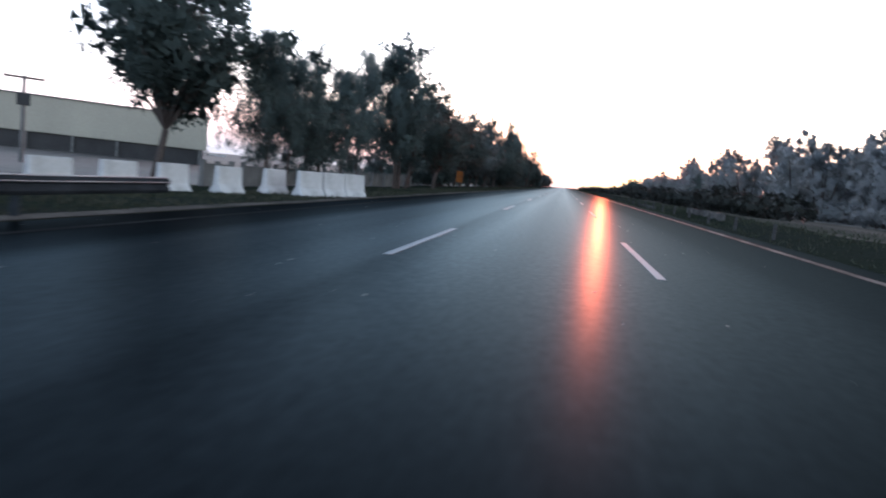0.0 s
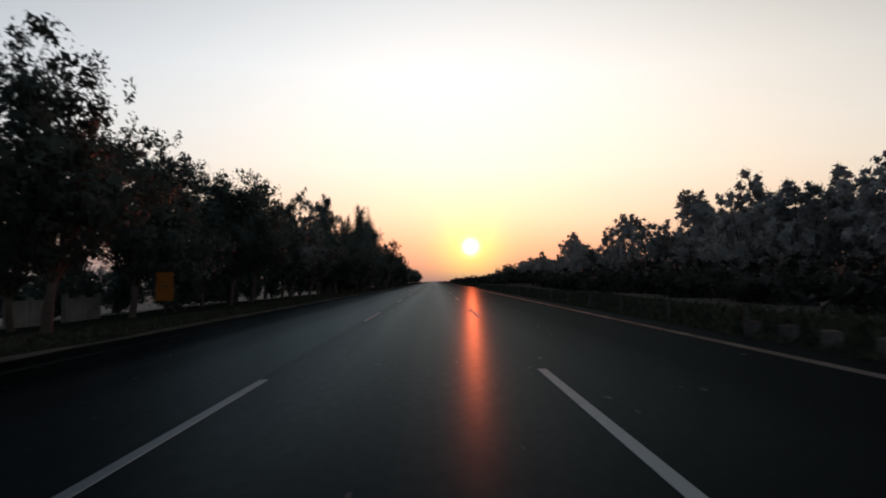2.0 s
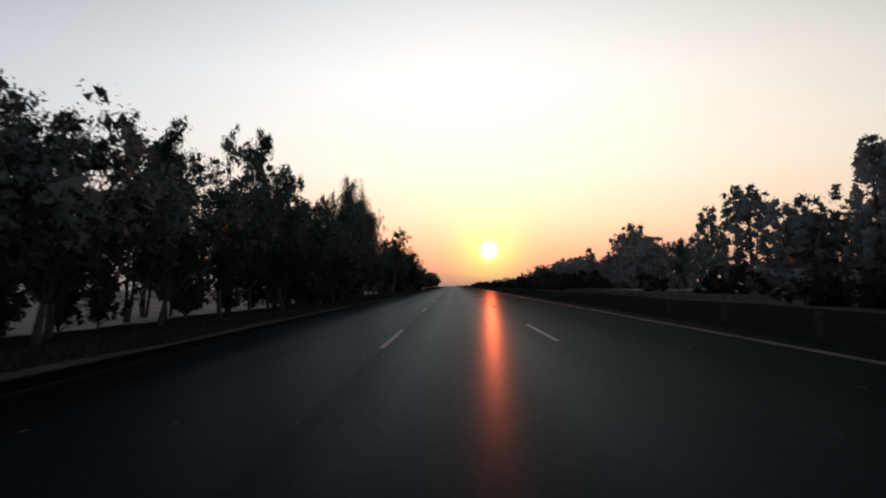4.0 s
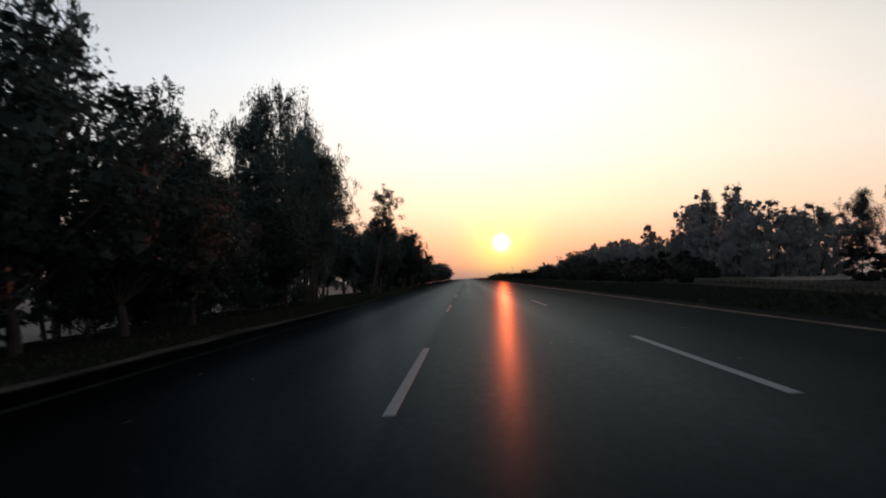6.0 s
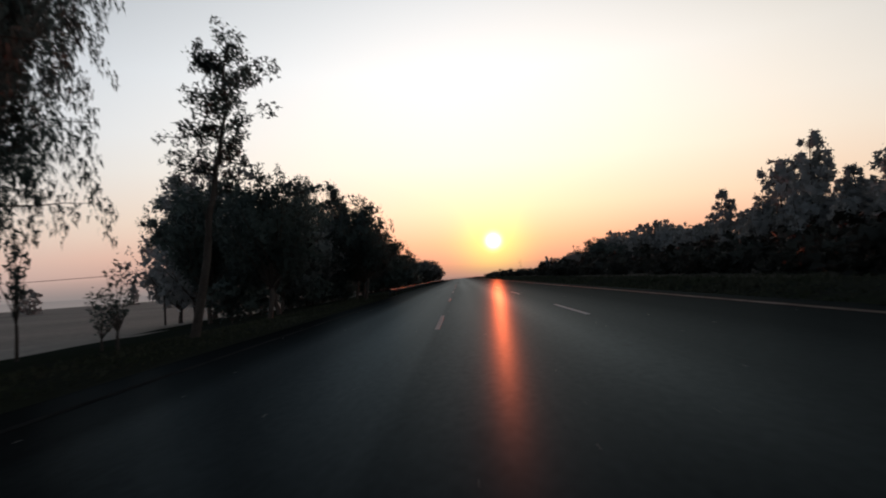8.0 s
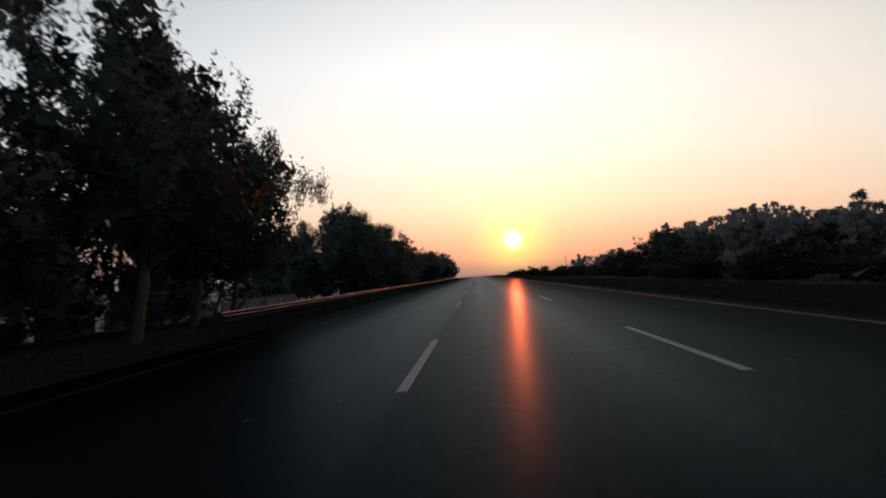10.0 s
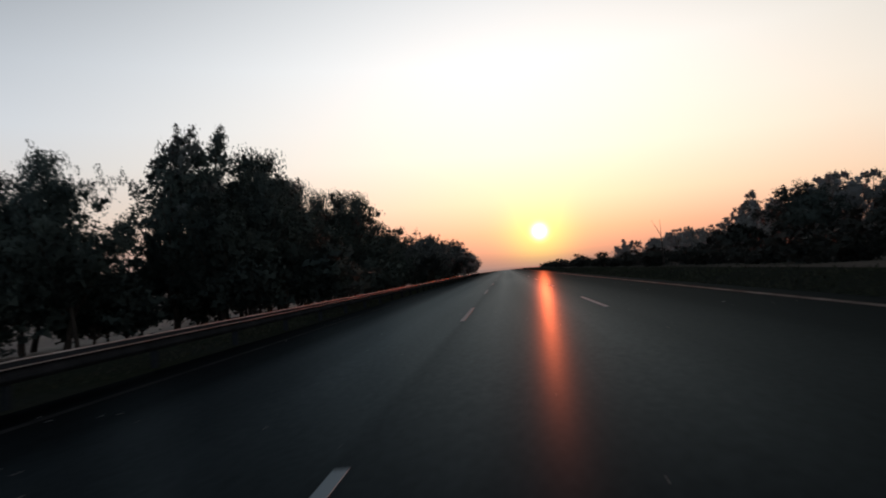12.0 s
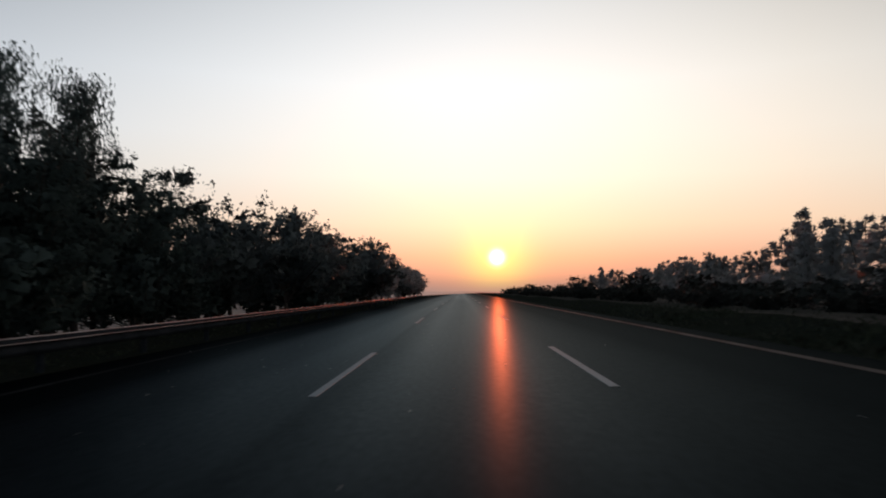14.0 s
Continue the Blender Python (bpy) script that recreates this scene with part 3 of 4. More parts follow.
def belt_tree(seed, height=15.0, spread=3.0, stems=3, clumps=150, bare=0.05, peak=0.34, per=15, label="eucalyptus coloured pale for haze in the belt across the fields"):
    """A dense full-grown eucalypt: upright columns of soft foliage that narrow to ragged tips."""
    rng = np.random.default_rng(seed)
    pieces, cen, rad = [], [], []
    for s in range(stems):
        a0 = 2 * math.pi * (s + rng.uniform(-0.3, 0.3)) / stems
        h = height * (1 if s == 0 else rng.uniform(0.8, 0.98))
        off = 0.0 if s == 0 else spread * rng.uniform(0.3, 0.55)
        foot = Vector((0.2 * s * math.cos(a0), 0.2 * s * math.sin(a0), -0.3))
        pts, rr = limb(rng, foot, (off * math.cos(a0), off * math.sin(a0), h * 0.9), h * 0.95, 0.17 * h / 15, 0.04, 0, 8)
        pieces.append(tube(pts, rr))
        width = spread * 0.8
        lobes = rng.uniform(0, 6.28, 4)
        for k in range(clumps // stems):
            u = bare + (1 - bare) * rng.uniform(0, 1) ** 0.85
            i = min(int(u * 8), 7)
            axis = pts[i].lerp(pts[i + 1], u * 8 - i)
            a = rng.uniform(0, 2 * math.pi)
            lump = 1 + 0.2 * math.sin(2 * a + 7 * u + lobes[0]) + 0.12 * math.sin(12 * u + lobes[1] + a)
            r = width * (1.02 - u) ** peak * lump * rng.uniform(0.25, 1.0) ** 0.5
            w = rng.uniform(0.5, 0.85) * height / 15
            cen.append(np.array(axis) + np.array([math.cos(a) * r, math.sin(a) * r, rng.normal(0, 0.15)]))
            rad.append((w, w, w * rng.uniform(1.2, 1.8)))
            if k % 5 == 0:
                bp, br = limb(rng, axis - Vector((0, 0, 0.8)), Vector(cen[-1]) - axis + Vector((0, 0, 0.8)), r, 0.05, 0.1, 0, 3)
                pieces.append(tube(bp, br, 3))
    lv = leaves(rng, cen, rad, per, 0.34, 0.13, 0.55, 11, 0, 1.35)
    return tree_at("eucalyptus_tree", merge(pieces), lv, LEAF_HAZED, label)


def thicket_bush(seed, height=3.8, spread=2.6):
    """A big rounded bush, leafy to the ground."""
    rng = np.random.default_rng(seed)
    pieces, cen, rad = [], [], []
    for k in range(46):
        a, e = rng.uniform(0, 2 * math.pi), math.asin(rng.uniform(0.02, 0.98))
        lump = 1 + 0.14 * math.sin(2 * a + seed) + 0.12 * math.sin(5 * e + 3 * a)
        tip = Vector((math.cos(a) * math.cos(e) * spread, math.sin(a) * math.cos(e) * spread, max(0.25, math.sin(e) * height - 0.2))) * lump * rng.uniform(0.72, 1.0)
        if k % 3 == 0:
            bp, br = limb(rng, (rng.normal(0, 0.15), rng.normal(0, 0.15), -0.1), tip, tip.length, 0.04, 0.15, 0, 4)
            pieces.append(tube(bp, br, 3))
        w = rng.uniform(0.5, 0.85)
        cen.append(np.array(tip))
        rad.append((w, w, w * 0.8))
    lv = leaves(rng, cen, rad, 26, 0.24, 0.13, 0.1, 12, 0, 1.5)
    lv[:, 2] = np.maximum(lv[:, 2], 0.02)
    return tagged(tree_at("bush", merge(pieces), lv, LEAF_BUSH, "tall rounded dark bush in the thicket beyond the median"), category="bush")


def slender_tree(seed, height=11.2, lean=0.2):
    """A thin leaning trunk that runs zigzag up through a small high crown, with loose shoots below it."""
    rng = np.random.default_rng(seed)
    pieces, cen, rad, pts = [], [], [], []
    for k in range(15):
        u = k / 14
        pts.append(Vector((lean * height * (u - 0.25 * u * u) + rng.normal(0, 0.05), rng.normal(0, 0.05), -0.3 + (height + 0.1) * u)))
    pieces.append(tube(pts, [0.185 - 0.165 * (k / 14) ** 1.1 for k in range(15)], 8))
    for k in range(34):
        u = 0.56 + 0.42 * (k + rng.uniform(0, 0.9)) / 34
        i = min(int(u * 14), 13)
        base = pts[i].lerp(pts[i + 1], u * 14 - i)
        a = rng.uniform(0, 2 * math.pi)
        reach = 2.45 * math.sqrt(max(0.1, 1 - ((u - 0.75) / 0.26) ** 2)) * rng.uniform(0.5, 1.0)
        bp, br = limb(rng, base, (math.cos(a), math.sin(a), rng.uniform(0.15, 0.8)), reach, 0.03, 0.3, 0.0, 4)
        pieces.append(tube(bp, br, 3))
        for p in bp[1:]:
            for _ in range(2):
                cen.append(np.array(p) + rng.normal(0, 0.14, 3))
                w = rng.uniform(0.16, 0.34)
                rad.append((w, w, w))
    for u, a, reach in ((0.36, 0.3, 0.5), (0.44, 2.6, 0.6), (0.47, 0.1, 1.3), (0.52, 5.9, 1.7), (0.55, 3.3, 0.9), (0.58, 0.6, 1.6)):
        i = int(u * 14)
        bp, br = limb(rng, pts[i].lerp(pts[i + 1], u * 14 - i), (math.cos(a), math.sin(a), 1.1), reach, 0.025, 0.2, 0.0, 5)
        pieces.append(tube(bp, br, 3))
        for p in bp[2:]:
            cen.append(np.array(p) + rng.normal(0, 0.08, 3))
            rad.append((0.15, 0.15, 0.2))
    lv = leaves(rng, cen, rad, 17, 0.17, 0.09, 0.25, 0)
    return tree_at("broadleaf_tree", merge(pieces), lv, LEAF_BROAD, "slender leaning tree with bare trunk and high small crown")


EUC = [eucalyptus(11), eucalyptus(12, spread=2.6, stems=1, bare=0.2), eucalyptus(13, spread=3.2, stems=3, branches=33), eucalyptus(14, spread=2.8, bare=0.34),
       eucalyptus(15, spread=3.4, bare=0.18, branches=32)]
EUC_OPEN = [eucalyptus(s0, spread=sp, bare=0.32, stems=st, branches=24, per=26, core=1, strands=3, label="tall open eucalyptus with sky between its leafy boughs") for s0, sp, st in ((81, 2.6, 2), (82, 3.0, 1))]
# distant trees, with the haze put into their pale leaves
HAZED_BELT = [belt_tree(41, spread=3.4, stems=3), belt_tree(42, spread=4.0, stems=4, clumps=190), belt_tree(43, spread=2.7, stems=2, clumps=120),
         belt_tree(44, spread=5.0, stems=5, clumps=210, peak=0.3, label="rounded tree coloured pale for haze in the belt across the fields")]
THICKET = [thicket_bush(71), thicket_bush(72, 3.4, 3.0), thicket_bush(73, 4.2, 2.4)]
SPRAYS = "lacy eucalyptus with long hanging sprays of leaves"
WILLOWY = willow(51, 16.2, 2.2, 0.40, 20, 3, 14, (1, -0.3, 0.75, 4.2), 7, SPRAYS)
SPIRE = willow(55, 11.5, 1.5, 0.22, 26, 3, 11, None, 7, "narrow pointed eucalyptus with fine hanging leaves")
LACY_DENSE = willow(54, 13.0, 3.2, 0.26, 28, 4, 14, None, 7, SPRAYS)
LACY = willow(53, 13.0, 2.8, 0.34, 22, 3, 15, None, 7, SPRAYS)
HANGING = willow(52, 12.6, 2.1, 0.4, 12, 3, 11, (1, 0.1, 0.66, 4.2), 6, "leaning eucalyptus with one bough arching over the verge", 0.36)
BRD = [broadleaf(21, core=12, heart=0.76), broadleaf(22, 9, 3.2, 0.18, core=12, heart=0.76), broadleaf(23, 9, 4.0, 0.2, core=12, heart=0.76), broadleaf(24, 9, 3.4, 0.14, per=34, core=12, heart=0.76)]
NEAR_BRD = broadleaf(30, 9, 3.6, 0.24, per=56, limbs=34, leaf=0.17)
# roadside kinds again, in leaves greyed to imitate haze
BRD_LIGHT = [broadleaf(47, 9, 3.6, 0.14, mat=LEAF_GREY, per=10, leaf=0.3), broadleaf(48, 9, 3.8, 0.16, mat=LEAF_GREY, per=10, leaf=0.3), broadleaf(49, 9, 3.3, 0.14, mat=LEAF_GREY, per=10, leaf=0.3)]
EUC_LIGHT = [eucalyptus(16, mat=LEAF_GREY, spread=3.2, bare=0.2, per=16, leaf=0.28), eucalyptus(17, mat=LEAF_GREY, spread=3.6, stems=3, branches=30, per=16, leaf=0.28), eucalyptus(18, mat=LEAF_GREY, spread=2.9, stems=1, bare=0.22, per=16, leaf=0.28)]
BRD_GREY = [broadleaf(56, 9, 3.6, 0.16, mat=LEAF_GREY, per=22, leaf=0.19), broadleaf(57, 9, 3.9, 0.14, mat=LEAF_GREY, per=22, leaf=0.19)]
BRD_PALE = broadleaf(45, 9, 3.6, 0.12, per=10, mat=LEAF_HAZED, leaf=0.28, label="broadleaf tree coloured pale as if standing back in mist")
SHRUB_PALE = broadleaf(46, 4, 2.4, 0.04, per=6, limbs=11, low=-0.2, leaf=0.28, core=7, heart=1.2, mat=LEAF_HAZED, label="low shrub coloured pale for haze below the tree belt")
SHRUB = [broadleaf(25, 4, 2.2, 0.06, per=7, limbs=16, low=-0.2, leaf=0.24, core=4, heart=1.4, label="low spreading shrub under the roadside trees"),
         broadleaf(26, 4, 2.6, 0.05, per=7, limbs=16, low=-0.2, leaf=0.24, core=4, heart=1.4, label="low spreading shrub under the roadside trees")]
SPARSE = broadleaf(27, 6, 2.3, 0.28, per=26, limbs=18, lean=0.35, leaf=0.17, core=0, label="small open tree with thin leaning trunk")
SAPLING = broadleaf(28, 3, 0.45, 0.2, per=2, limbs=12, lean=0.05, leaf=0.16, core=0, label="thin young sapling at the field edge")
OPEN = broadleaf(61, 12, 2.2, 0.3, per=26, limbs=22, lean=0.03, leaf=0.2, core=1, label="open broadleaf tree with separate leafy shoots")
SLIM = slender_tree(29)
BSH = [bush(31), bush(32, 1.6, 1.9), bush(33, 2.1, 1.4), bush(34, 1.4, 1.6)]
USED = set()
rows = random.Random(5)
ROW_LEFT, ROW_RIGHT, MEDIAN = "trees along the verge", "tree belt across the fields", "bushes along the median"


def plant(kind, x, y, size, turn=None, wide=1.0, group=""):
    """Sets a tree of the kind at x, y, scaled by size: the first use moves the original, later ones copy it."""
    turn = rows.uniform(0, 6.28) if turn is None else turn
    y += 0.5 if y < 280 else 0.0
    place = Matrix.Translation((x, y, ground_z(x) - 0.12)) @ Matrix.Rotation(turn, 4, "Z")
    if kind.name not in USED:
        USED.add(kind.name)
        ob = kind
        ob.matrix_basis = place
    else:
        ob = copy_thing(kind, place)
    ob.scale = (size * wide, size * wide, size)
    return tagged(ob, "", "", group)


def apex(kind):
    """The highest leaf of a kind's crown."""
    crown = [o for o in kind.children if o.name.startswith("crown")][0]
    return max((v.co for v in crown.data.vertices), key=lambda c: c.z).copy()


def stand(kinds, group, light=None):
    """A way to set trees of these kinds with the crown's top over x, y at the height top."""
    tips = [apex(k) for k in kinds]

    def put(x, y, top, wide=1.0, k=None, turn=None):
        # back rows and far trees take the kinds greyed for haze
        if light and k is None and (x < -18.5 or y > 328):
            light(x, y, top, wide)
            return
        k = rows.randrange(len(kinds)) if k is None else k
        turn = rows.uniform(0, 6.28) if turn is None else turn
        size = (top - ground_z(x)) / tips[k].z
        off = Matrix.Rotation(turn, 2) @ Vector(tips[k].xy) * size * wide
        plant(kinds[k], x - off.x, y - off.y, size, turn, wide, group)
    return put


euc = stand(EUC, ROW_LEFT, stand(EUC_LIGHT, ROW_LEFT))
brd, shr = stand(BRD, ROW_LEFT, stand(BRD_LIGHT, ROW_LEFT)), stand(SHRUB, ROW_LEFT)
airy = stand(EUC_OPEN, ROW_LEFT)
far = stand(HAZED_BELT, ROW_RIGHT)
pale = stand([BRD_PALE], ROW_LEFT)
low = stand([SHRUB_PALE], ROW_RIGHT)
pointed = stand([SPIRE], ROW_LEFT)
grey = stand(BRD_GREY, ROW_LEFT)
lacy = stand([LACY, LACY_DENSE], ROW_LEFT)

# beside the barriers
plant(NEAR_BRD, -19.3, 20.0, 1.3, 0.6, 0.9, ROW_LEFT)
for x, y, top in ((-15.2, 30.6, 8.6), (-19.8, 61.5, 9.0), (-19, 52, 9.5), (-19, 69, 10.0)):
    euc(x, y, top)
for x, y, top, w, k in ((-16.6, 25.5, 8.2, 1.1, 1), (-15.2, 27.5, 7.4, 1.1, 1), (-16, 34.7, 7.9, 1.2, 1), (-15, 41, 10.6, 1.0, 0), (-17, 30, 7.6, 1.3, 1), (-14.4, 44.0, 11.4, 1.0, 1)):
    lacy(x, y, top, w, k)
euc(-14.2, 46.5, 12.8, 1.15, 2)
brd(-14.6, 33.0, 6.4, 1.0, 0)
for x, y, top in ((-12.3, 53.6, 9.8), (-13.9, 64.6, 9.0), (-15.5, 57, 7.2), (-14.6, 74, 8.0), (-17.1, 86.5, 10.3), (-14.6, 79.5, 8.5), (-15.8, 82.5, 9.2), ):
    brd(x, y, top)
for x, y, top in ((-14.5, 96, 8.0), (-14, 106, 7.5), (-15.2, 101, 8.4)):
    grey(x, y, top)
for x, y, top in ((-21, 78, 11.5), (-23, 88.6, 12.6), (-23.6, 94.8, 13.4), (-20, 101, 11), (-24, 109, 12), (-21, 118, 12.8), (-27, 135, 15),
                  (-17.2, 116.8, 12.2), (-19.6, 133.6, 15.8), (-22, 126, 12.5), (-16, 128, 14.0), (-16.2, 138.5, 12.6), (-18.8, 141, 13.2), (-18.8, 148.3, 14.8),
                  (-20.9, 161, 13.0), (-19.3, 162.5, 11.3), (-18.5, 178, 11.5)):
    euc(x, y, top, 0.85 if y > 110 else 1.0)
for x, y, top, w, k in ((-16.1, 171.2, 17.6, 0.75, 1), (-13.8, 171.5, 16.1, 0.6, 0), (-17.8, 171.0, 15.5, 0.65, 0), (-19.4, 170.6, 14.8, 0.6, 1), (-14.7, 178.0, 14.4, 0.65, 0)):
    airy(x, y, top, w, k)
for x, y, top in ((-15, 114, 8.2), (-14.5, 123, 7.8), (-13.6, 127.2, 9.2), (-14.6, 130, 8.8), (-14, 165, 8.6)):
    brd(x, y, top)
for x, y, top in ((-13.5, 133, 8.4), (-13.9, 137.6, 9.0), (-13.5, 142, 8.2), (-13.8, 145.4, 7.0), (-14, 149, 7.6), (-14.2, 153, 7.2), (-13.5, 157, 8.4)):
    brd(x, y, top, 1.2, 3)
for y in range(132, 164, 3):
    shr(rows.uniform(-15.6, -13.4), y, rows.uniform(2.2, 3.2), 1.25)
for y in range(70, 160, 5):
    shr(rows.uniform(-20, -15), y + rows.uniform(-2, 2), rows.uniform(2.2, 3.8))
for y in range(60, 114, 3):
    shr(rows.uniform(-24, -19.5), y + rows.uniform(-1, 1), rows.uniform(1.6, 2.4), 1.1)
lacy(-14.8, 164.5, 14.5, 1.1, 0)
brd(-15.6, 169.0, 5.6, 1.1, 0)
stand([OPEN], ROW_LEFT)(-15.5, 150.5, 11.4, 0.9, 0)
plant(WILLOWY, -17.4, 186.0, 1.0, 0.0, 1.0, ROW_LEFT)
plant(LACY, -15.4, 181.5, 1.12, 1.0, 1.0, ROW_LEFT)
plant(LACY, -14.2, 177.0, 1.2, 3.6, 1.05, ROW_LEFT)
plant(LACY, -13.6, 173.0, 1.15, 5.0, 1.1, ROW_LEFT)
plant(SPARSE, -14.4, 180.0, 0.75, 4.0, 0.8, ROW_LEFT)
for x, y, top in ((-15.8, 165.5, 1.3), (-17.2, 168.5, 1.6), (-14.6, 171.0, 1.0), (-16.8, 173.5, 1.4), (-15.2, 176.0, 1.2), (-17.6, 178.2, 1.5), (-16.2, 180.8, 1.1), (-17.0, 183.5, 0.9),
                  (-14.6, 229, 2.6), (-13.2, 232, 2.2), (-15.6, 233.5, 3.0), (-14.2, 236, 2.4), (-16.2, 238, 2.8), (-14.8, 241, 2.0)):
    shr(x, y, top, 1.0)
plant(SLIM, -10.9, 187.2, 0.99, 0.1, 1.0, ROW_LEFT)
plant(SAPLING, -12.4, 184.8, 1.0, 0.0, 1.0, ROW_LEFT)
plant(SAPLING, -13.6, 186.0, 0.7, 2.0, 1.2, ROW_LEFT)
plant(SAPLING, -17.0, 186.6, 2.0, 1.0, 0.6, ROW_LEFT)
for x, y, top, k in ((-13.0, 198, 8.0, 0), (-16, 205, 9.0, 2), (-12.9, 205, 8.6, 1)):
    brd(x, y, top, 0.98, k)
for x, y, top in ((-17.5, 212, 9.6), (-13.5, 214, 8.8), (-15.5, 222, 9)):
    grey(x, y, top, 0.98)
for x, y, top in ((-12.2, 225.4, 9.6), (-14, 233, 9.2)):
    brd(x, y, top, 0.95)
for x, y, top in ((-16, 229, 12.5), (-15, 236, 13), (-17.5, 240, 12), (-26.1, 222.6, 11.7)):
    euc(x, y, top)
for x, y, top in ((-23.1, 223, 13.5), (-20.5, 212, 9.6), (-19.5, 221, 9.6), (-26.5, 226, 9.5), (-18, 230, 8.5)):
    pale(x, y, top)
for y in (200, 208, 218, 226, 236):
    shr(rows.uniform(-17, -14), y, rows.uniform(2.5, 3.6))
lacy(-13.8, 238.6, 11.0, 1.0, 0)
brd(-13.6, 236.6, 8.0, 1.0, 0)
brd(-15.0, 241.0, 6.4, 1.0, 1)
lacy(-19.9, 278.5, 7.9, 1.3, 0)
for x, y, top in ((-18.0, 290.0, 9.7), (-16.9, 294.0, 10.0), (-19.6, 291.5, 8.8)):
    brd(x, y, top, 1.1, 3)
plant(HANGING, -16.9, 247.0, 1.0, 0.0, 1.0, ROW_LEFT)
plant(LACY, -17.8, 242.4, 0.86, 2.0, 1.0, ROW_LEFT)
plant(SPARSE, -16.9, 250.5, 0.98, 0.4, 1.0, ROW_LEFT)
for x, y, top, k in ((-27.1, 281.5, 7.1, 0), (-22.5, 278.5, 7.0, 3), (-20.2, 281, 6.8, 2), (-24.5, 284, 6.6, 1)):
    brd(x, y, top, 1.15, k)
for x, y, top in ((-18.6, 288.5, 10.7), (-17.0, 291, 11.2), (-19.5, 293, 9.8), (-16.3, 299, 8.0)):
    euc(x, y, top, 0.95)
for x, y, top, w in ((-17.4, 295, 10.9, 1.4), (-16.9, 298.8, 9.3, 1.25), (-15.9, 294, 8.8, 1.1), (-17.0, 302, 9.6, 1.15), (-16.6, 307.3, 9.4, 1.0), (-18.1, 320.6, 11.1, 1.15), (-17.3, 325.0, 11.3, 1.05)):
    pointed(x, y, top, w, 0, 0.0)
for x, y, top in ((-21.5, 303, 9.6), (-22, 310, 11), (-20, 316, 8.6)):
    euc(x, y, top, 1.2)
for x, y, top in ((-16, 285, 6.5), (-15, 289.5, 7.0), (-15, 293, 6.8), (-14.2, 301, 7.2), (-13.9, 306.6, 8.6), (-14.0, 312, 7.2), (-13.4, 317, 6.9), (-13.2, 321.8, 7.1), (-12.2, 326.7, 6.9), (-12.8, 331, 7.0), (-11.6, 336, 7.2),
                  (-12, 342, 6.9), (-11.2, 348, 6.7), (-10.8, 355, 6.5), (-10.8, 361, 6.6), (-10.6, 367, 7.1)):
    brd(x, y, top, 1.15)
for x, y in ((-20, 276.5), (-23, 276), (-26, 279), (-19, 283), (-17, 286), (-21.5, 282)):
    shr(x, y, 2.6, 1.2)
for y in range(286, 372, 4):
    shr(rows.uniform(-13.5, -11.5), y, rows.uniform(2.8, 3.8), 1.2)
for y in range(280, 350, 3):
    shr(rows.uniform(-24, -18), y, rows.uniform(2.4, 3.4), 1.2)
for y in range(298, 370, 6):
    brd(rows.uniform(-17.5, -15.5), y, rows.uniform(5.6, 6.6), 1.2)
y = 374.0
while y < 466:
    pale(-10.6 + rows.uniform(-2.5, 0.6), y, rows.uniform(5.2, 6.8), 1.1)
    y += rows.uniform(5, 7.5)

# belt across the fields
for x, y, top, k in ((47.5, 108.3, 15.6, 2), (40, 115.6, 16.4, 0), (46.9, 144.2, 16, 2), (43.5, 146, 17.7, 1), (39.6, 170.1, 15.8, 1), (40, 178, 14, 0), (47.2, 251, 18, 2),
                     (41.8, 223.5, 15.5, 0), (45, 231, 13, 1), (50.1, 261, 16.6, 1), (37.8, 259, 11.9, 2), (52.1, 338, 12.2, 1),
                     (54.3, 392.8, 12.6, 0), (54.4, 403, 15, 2), (53.4, 365, 13.6, 3),
                     (46, 86, 15.2, 1), (45, 92, 13.6, 0), (49, 99, 14.6, 3), (47, 318, 12.2, 3), (48, 327, 12.6, 1), (46, 309, 10.6, 3), (50, 340, 10.4, 3)):
    far(x, y, top, 1.1, k)
plant(LACY, 35.7, 182.0, 0.68, 1.2, 1.25, ROW_RIGHT)
dark = stand(BRD, ROW_RIGHT)
for x, y, top, k in ((33.6, 332.4, 9.6, 2), (35.0, 327.0, 8.4, 0), (34.5, 312, 7.6, 1)):
    dark(x, y, top, 1.25, k)
y = 62.0
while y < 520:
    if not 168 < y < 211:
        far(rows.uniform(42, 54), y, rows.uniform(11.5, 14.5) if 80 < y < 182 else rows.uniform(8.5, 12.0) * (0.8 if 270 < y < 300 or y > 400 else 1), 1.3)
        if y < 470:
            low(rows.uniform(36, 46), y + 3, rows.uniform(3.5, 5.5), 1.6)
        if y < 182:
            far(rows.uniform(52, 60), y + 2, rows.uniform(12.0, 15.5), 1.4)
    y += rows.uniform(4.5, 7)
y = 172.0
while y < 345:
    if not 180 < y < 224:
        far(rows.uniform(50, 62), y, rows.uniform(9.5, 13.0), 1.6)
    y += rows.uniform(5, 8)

# scattered trees far out across the misty fields
for x, y, top in ((-150, 330, 7), (-163, 336, 5.5), (-118, 340, 5), (-205, 420, 8), (-220, 425, 7), (-182, 300, 5.5), (-260, 470, 9), (-130, 420, 7), (-96, 390, 6), (-70, 430, 6.5), (-240, 330, 7)):
    far(x, y, top, 1.6)

# dark thicket beyond the median
thick = stand(THICKET, "thicket beyond the median")
